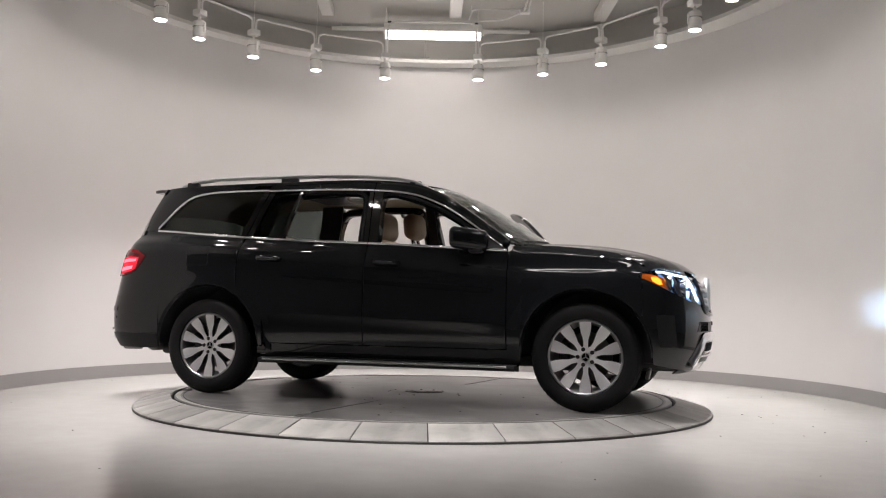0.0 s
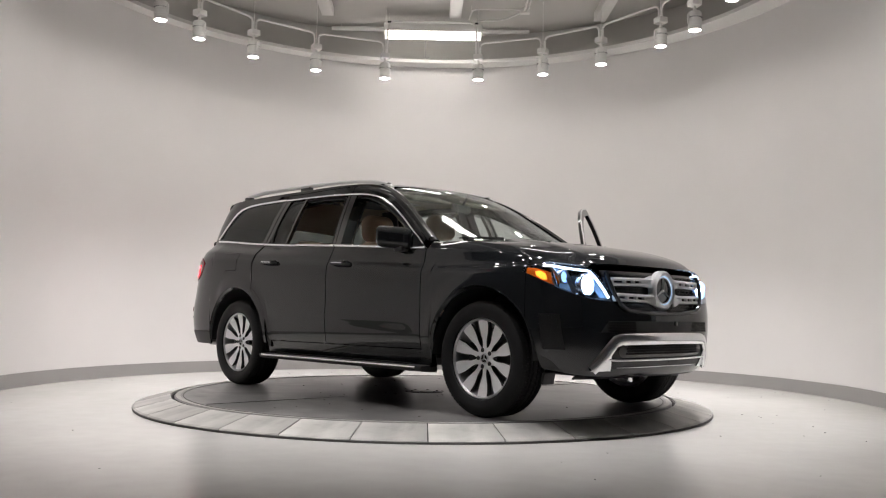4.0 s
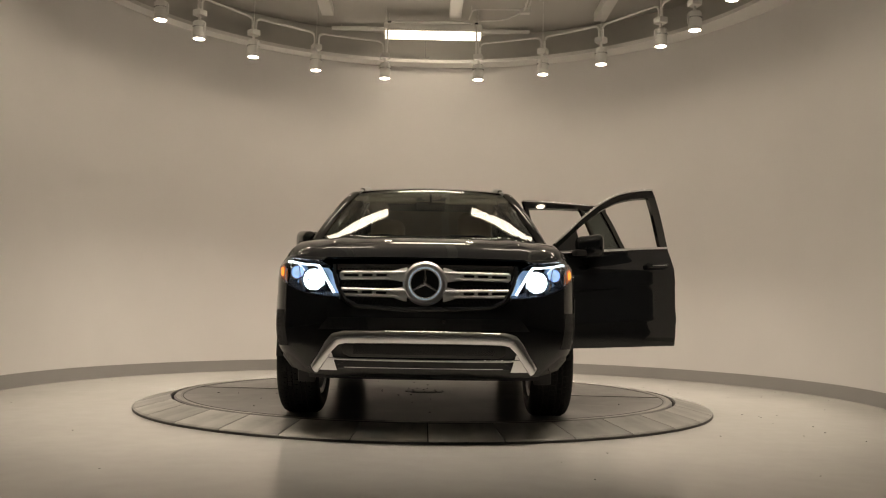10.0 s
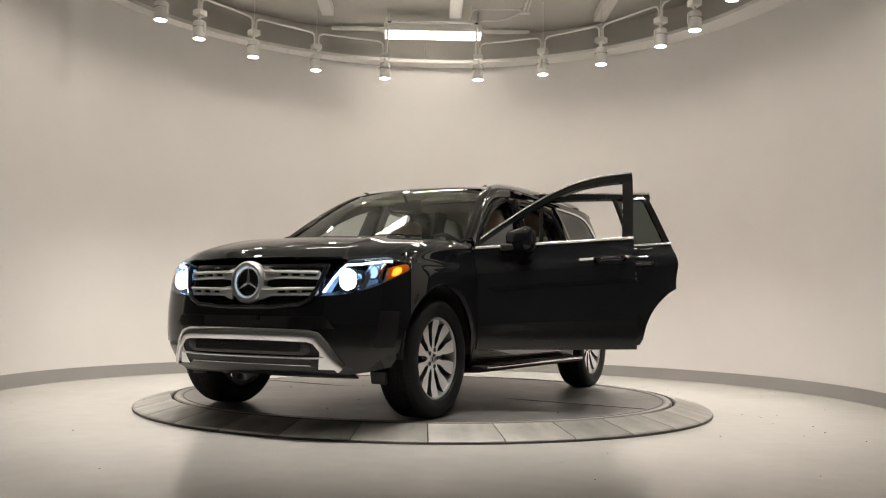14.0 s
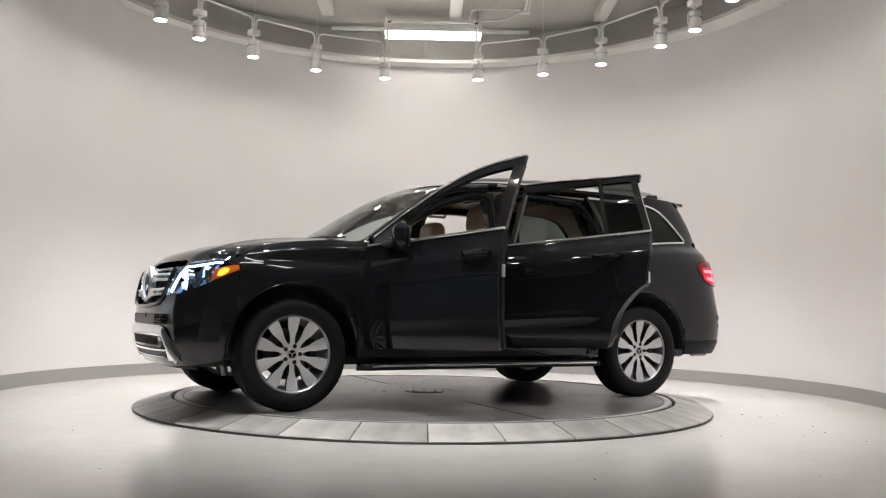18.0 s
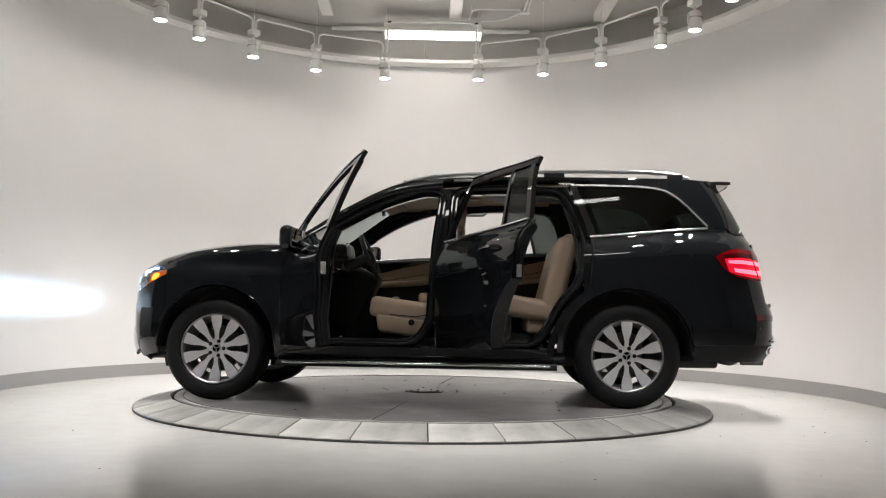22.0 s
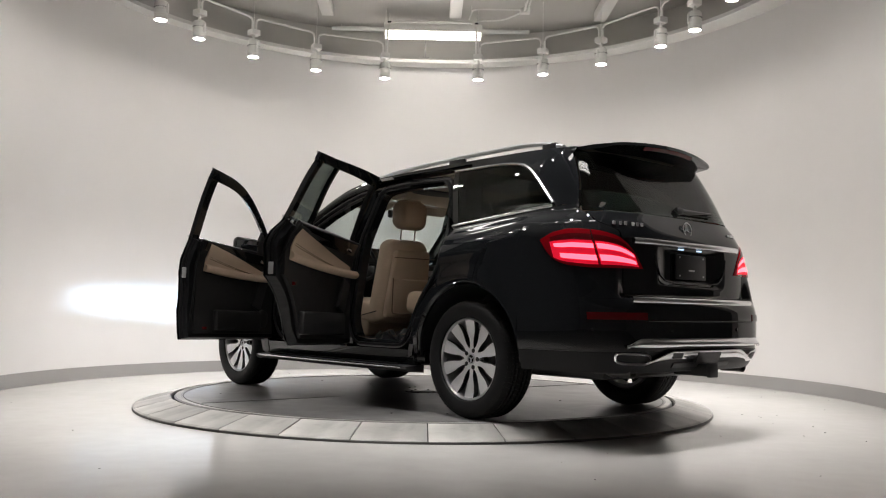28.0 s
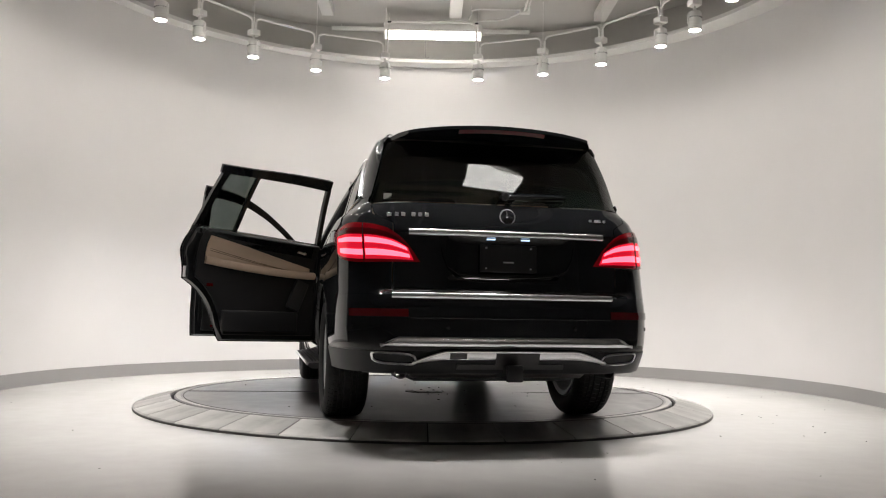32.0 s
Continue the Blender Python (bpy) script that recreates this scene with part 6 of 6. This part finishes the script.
def build_front_seat(s):
    """The driver's headrest is drawn out further than the other one."""
    y = s * 0.385
    hx, hz = (-0.25, 1.455) if s > 0 else (-0.215, 1.375)
    seat = part("front_seat", cushion((0.54, 0.52, 0.16), pose(0.15, y, 0.67, 0, -7, 0), 0.05, lambda c: (c.x, c.y, c.z + 0.02 * (abs(c.y) > 0.18) + 0.012 * math.cos(c.x * 5))), LEATHER, CAR, "tan leather front seat")
    part("seat_base", cushion((0.42, 0.515, 0.15), pose(0.16, y, 0.575, 0, -7, 0), 0.03, lambda c: (c.x - 0.25 * min(0, c.z) * (c.x < 0) + 0.55 * min(0, c.z) * (c.x > 0), c.y, c.z)), LEATHER, seat, "tan seat side")
    part("seat_rail", box((0.50, 0.42, 0.07), pose(0.08, y, 0.44), 0.01), PLASTIC, seat, "black seat rail")
    part("backrest", cushion((0.15, 0.52, 0.68), pose(-0.155, y, 0.92, 0, -9, 0), 0.065, lambda c: (c.x + 0.02 * (abs(c.y) > 0.16), c.y * (1 - 0.30 * max(0, c.z / 0.34) ** 2.5), c.z)), LEATHER, seat, "tan backrest")
    part("back_shell", cushion((0.05, 0.43, 0.54), pose(-0.245, y, 0.90, 0, -9, 0), 0.024, lambda c: (c.x, c.y * (1 - 0.22 * max(0, c.z / 0.27) ** 2.5), c.z)), LEATHER, seat, "tan seat back shell")
    part("headrest", cushion((0.145, 0.31, 0.235), pose(hx, y, hz, 0, -6, 0), 0.068, lambda c: (c.x, c.y * (1 - 0.12 * (c.z / 0.115) ** 2), c.z)), LEATHER, seat, "tan headrest")
    part("seat_pocket", cushion((0.025, 0.34, 0.28), pose(-0.262, y, 0.80, 0, -9, 0), 0.011, lambda c: (c.x, c.y * (1 + 0.12 * c.z / 0.14), c.z)), LEATHER, seat, "tan seat back pocket")
    rim = [(-0.272 - 0.158 * (z - 0.80), y + w, z) for w, z in ((-0.19, 0.945), (-0.165, 0.665), (0.165, 0.665), (0.19, 0.945))]
    part("pocket_seam", sweep(bend(rim, 0.03, 4), circle(0.005, 6), (1, 0, 0)), SEAM, seat, "seam round the pocket")
    part("shell_seam", sweep([(-0.313 - 0.012, y + 0.40 * (k / 8 - 0.5), 1.105) for k in range(9)], circle(0.004, 6)), SEAM, seat, "seam across the seat back")
    for k in (-1, 1):
        part("headrest_post", sweep([(hx + 0.035, y + 0.07 * k, 1.20), (hx + 0.005, y + 0.07 * k, hz - 0.05)], circle(0.007, 8)), CHROME, seat, "chrome headrest post")
    part("seat_knob", lathe([(0.024, 0), (0.024, 0.018), (0.018, 0.022)], 18, pose(0.08, y + s * 0.252, 0.60, -90 * s, 0, 0)), DARK_TRIM, seat, "dark round seat control")
    part("seat_seam", sweep([(-0.17, y + s * 0.258, 0.685), (0.05, y + s * 0.258, 0.645), (0.25, y + s * 0.255, 0.66)], circle(0.004, 6)), DARK_TRIM, seat)


def build_rear_seat(y, w):
    seat = part("rear_seat", cushion((0.50, w, 0.17), pose(-0.80, y, 0.72, 0, -8, 0), 0.055, lambda c: (c.x, c.y, c.z + 0.012 * math.cos(c.x * 5))), LEATHER, CAR, "tan leather rear seat")
    part("seat_base", cushion((0.22, w - 0.08, 0.14), pose(-0.92, y, 0.60), 0.03), LEATHER, seat, "tan seat side")
    part("seat_bracket", box((0.24, w - 0.16, 0.14), pose(-0.82, y, 0.46), 0.01), PLASTIC, seat)
    part("backrest", cushion((0.17, w, 0.60), pose(-1.06, y, 0.985, 0, -14, 0), 0.06), LEATHER, seat, "tan backrest")
    part("headrest", cushion((0.11, min(w - 0.08, 0.30), 0.16), pose(-1.14, y, 1.235, 0, -10, 0), 0.05), LEATHER, seat, "tan headrest")


def build_cabin():
    for s in (1, -1):
        build_front_seat(s)
        build_rear_seat(s * 0.42, 0.50)
    build_rear_seat(0.0, 0.32)
    for s in (1, -1):
        st = part("third_row_seat", cushion((0.14, 0.46, 0.50), pose(-1.95, s * 0.30, 1.02, 0, -14, 0), 0.05), LEATHER, CAR, "tan third-row backrest")
        part("headrest", cushion((0.09, 0.24, 0.14), pose(-2.02, s * 0.30, 1.32, 0, -10, 0), 0.04), LEATHER, st, "tan headrest")

    def dash_top(u, v):
        t = 2 * u - 1
        return Vector((1.12 - 0.42 * v, 0.80 * t, 1.13 - 0.01 * v + 0.03 * math.sin(math.pi * v) - 0.02 * t * t))
    part("dashboard", patch(dash_top, 20, 8, 0.03, (0.9, 0, 0.5)), DARK_TRIM, CAR, "black dashboard")
    def dash_face(u, v):
        t = 2 * u - 1
        return Vector((0.71 + 0.14 * v + 0.04 * math.sin(math.pi * v), 0.79 * t, 1.12 - 0.42 * v))
    face = part("dash_face", patch(dash_face, 20, 8, 0.03, (1.2, 0, 0.9)), DARK_TRIM, CAR, "black dashboard face")
    part("dash_trim", box((0.03, 1.45, 0.07), pose(0.715, 0, 0.99), 0.012, 3), GLOSS_BLACK, face, "dark glossy dash trim")
    part("screen", box((0.02, 0.24, 0.13), pose(0.70, 0.0, 1.19, 0, -8, 0), 0.006), GLOSS_BLACK, face, "black centre screen")
    for k in (-0.13, -0.045, 0.045, 0.13):
        part("air_vent", lathe([(0.036, 0), (0.036, 0.02), (0.028, 0.022), (0.028, 0.006), (0.004, 0.006)], 20, pose(0.72, k * 1.0, 1.06, 0, -90, 0)), SATIN, face, "round silver-rimmed air vent")
    for k in (0.66, -0.66):
        part("air_vent", lathe([(0.042, 0), (0.042, 0.02), (0.032, 0.022), (0.032, 0.006), (0.004, 0.006)], 20, pose(0.74, k, 1.05, 0, -90, 0)), SATIN, face, "round silver-rimmed air vent")
    hood = part("instrument_hood", cushion((0.20, 0.40, 0.10), pose(0.72, 0.385, 1.165), 0.04), DARK_TRIM, CAR, "black instrument hood")
    for k in (-0.085, 0.085):
        part("gauge", lathe([(0.062, 0.0), (0.062, 0.016), (0.055, 0.020), (0.053, 0.006), (0.004, 0.006)], 28, pose(0.622, 0.385 + k, 1.155, 0, -80, 0)), SATIN, hood, "silver-ringed round gauge")
    m = pose(0.45, 0.385, 1.12, 0, -66, 0)
    wheel = part("steering_wheel", sweep([m @ Vector((0.185 * math.cos(a), 0.185 * math.sin(a), 0)) for a in (2 * math.pi * k / 40 for k in range(40))], circle(0.016, 10), (0.9, 0, 0.43), True), DARK_TRIM, CAR, "black steering wheel")
    part("wheel_boss", lathe([(0.075, -0.03), (0.075, 0.012), (0.055, 0.03), (0.01, 0.034)], 28, m), DARK_TRIM, wheel, "black wheel boss")
    for a in (0, 180, 270):
        part("wheel_arm", box((0.12, 0.05, 0.018), m @ pose(0, 0, 0, 0, 0, a + 90) @ pose(0.12, 0, 0), 0.006), SATIN if a == 270 else DARK_TRIM, wheel)
    part("steering_column", lathe([(0.045, -0.22), (0.045, -0.02)], 20, m), DARK_TRIM, wheel, "black steering column")
    cons = part("centre_console", cushion((1.05, 0.24, 0.34), pose(0.20, 0, 0.58), 0.05), DARK_TRIM, CAR, "black centre console")
    part("console_tower", cushion((0.34, 0.27, 0.52), pose(0.66, 0, 0.80, 0, -24, 0), 0.04), DARK_TRIM, cons, "black centre stack under the dashboard")
    for k in range(3):
        part("stack_switch_row", box((0.012, 0.20, 0.016), pose(0.535 + 0.03 * k, 0, 0.93 - 0.075 * k, 0, -24, 0), 0.003), SATIN, cons, "row of small silver switches")
    part("console_armrest", cushion((0.36, 0.22, 0.09), pose(-0.10, 0, 0.80), 0.035), LEATHER, cons, "tan console armrest")
    part("console_trim", box((0.34, 0.19, 0.02), pose(0.36, 0, 0.762, 0, -6, 0), 0.008), GLOSS_BLACK, cons, "dark glossy console trim")
    part("console_knob", lathe([(0.03, 0), (0.03, 0.02), (0.02, 0.03)], 18, pose(0.28, 0, 0.78)), SATIN, cons, "silver console knob")

    def liner(u, v):
        t = 2 * u - 1
        x = 0.30 - 2.35 * v
        z = roofline(min(x, 0.1)) + 0.012
        return Vector((x, t * (half(min(x, 0.1), z) - 0.045), z - 0.015 + 0.045 * (1 - t * t)))
    hl = part("headliner", patch(liner, 14, 20, -0.012, (-0.8, 0, 0.8)), LINER, CAR, "beige headliner")
    for x, w in ((-0.05, 0.42), (-0.85, 0.62)):
        part("roof_window", box((w, 0.84, 0.012), pose(x, 0, 1.682 if x > -0.5 else 1.693), 0.004), DARK_TRIM, hl, "dark roof window")
    for s in (1, -1):
        part("sun_visor", box((0.17, 0.42, 0.02), pose(0.33, s * 0.33, 1.60, 0, 18, 0), 0.008, 3), LINER, CAR, "beige sun visor")
        def pil(u, v):
            x = 0.88 - 0.66 * u
            z = roofline(x) - 0.005
            return Vector((x, s * (half(x, z) - 0.035 - 0.03 * v), z + 0.03 * v - 0.02))
        part("pillar_lining", patch(pil, 14, 2, 0.01, (0.9, s * 1.5, 1.6)), LINER, CAR, "beige windscreen pillar lining")
    rv = part("rear_view_mirror", cushion((0.03, 0.24, 0.07), pose(0.40, 0.0, 1.545, 0, 0, 8), 0.014), DARK_TRIM, CAR, "black rear-view mirror")
    part("mirror_stem", sweep([(0.42, 0, 1.57), (0.47, 0, 1.63)], circle(0.010, 8)), DARK_TRIM, rv)
    part("console_lamp", box((0.14, 0.16, 0.03), pose(0.24, 0, 1.645), 0.01, 3), LINER, CAR, "beige overhead console")
    bag = cushion((0.36, 0.40, 0.10), pose(-0.50, 0.56, 0.475), 0.012)
    bmesh.ops.subdivide_edges(bag, edges=bag.edges, cuts=7, use_grid_fill=True)
    shaped(bag, lambda c: c + Vector((0.03 * noise.noise(c * 9), 0.03 * noise.noise(c * 8 + Vector((5, 0, 0))), 0.07 * noise.noise(c * 10) + 0.03 * noise.noise(c * 31))))
    part("floor_wrap", bag, WRAP, CAR, "crumpled shiny plastic floor wrap", 20)


build_shell()
build_nose()
build_tail()
for sx in (1, -1):
    for sy in (1, -1):
        build_wheel((sx * AXLE, sy * 0.815, HUB_Z), sy)
build_side_glass()
for sy, fd, rd in ((1, -64.5, -60.5), (-1, 0, 0)):
    build_door(sy, True, fd)
    build_door(sy, False, rd)
build_cabin()
part("roof_label", box((0.15, 0.004, 0.022), pose(-0.31, 0.668, 1.713, -50, 0, 0)), WHITE_PAINT, CAR, "small white paper label")

for z, h in ((0.93, 0.05), (0.80, 0.035), (0.72, 0.09)):
    part("pillar_label", box((0.045, 0.002, h), pose(X_B - 0.01, half(X_B, z) - 0.0535, z)), WHITE_PAINT, CAR, "small white printed label")

# ---- what moves: the turntable disc and the car on it ----
TURN = ((0, -20.12), (3, -40.71), (6, -61.53), (9, -83.87), (13, -111.99), (16.5, -139.5), (20.5, -172.16), (23, -192.69), (28, -230.0), (30, -244.29), (32, -259.26))
OFF_X, OFF_Y = -0.0233, 0.0305


def motions():
    rows, disc = [], []
    for t, deg in TURN:
        r = pose(0, 0, 0, 0, 0, deg)
        rows.append((t, Matrix.Translation((0, 0, DISC_Z)) @ r @ Matrix.Translation((OFF_X, OFF_Y, 0))))
        disc.append((t, r @ pose(0, 0, 0, 0, 0, 172)))
    walk(CAR, rows)
    walk(DISC, disc)


motions()
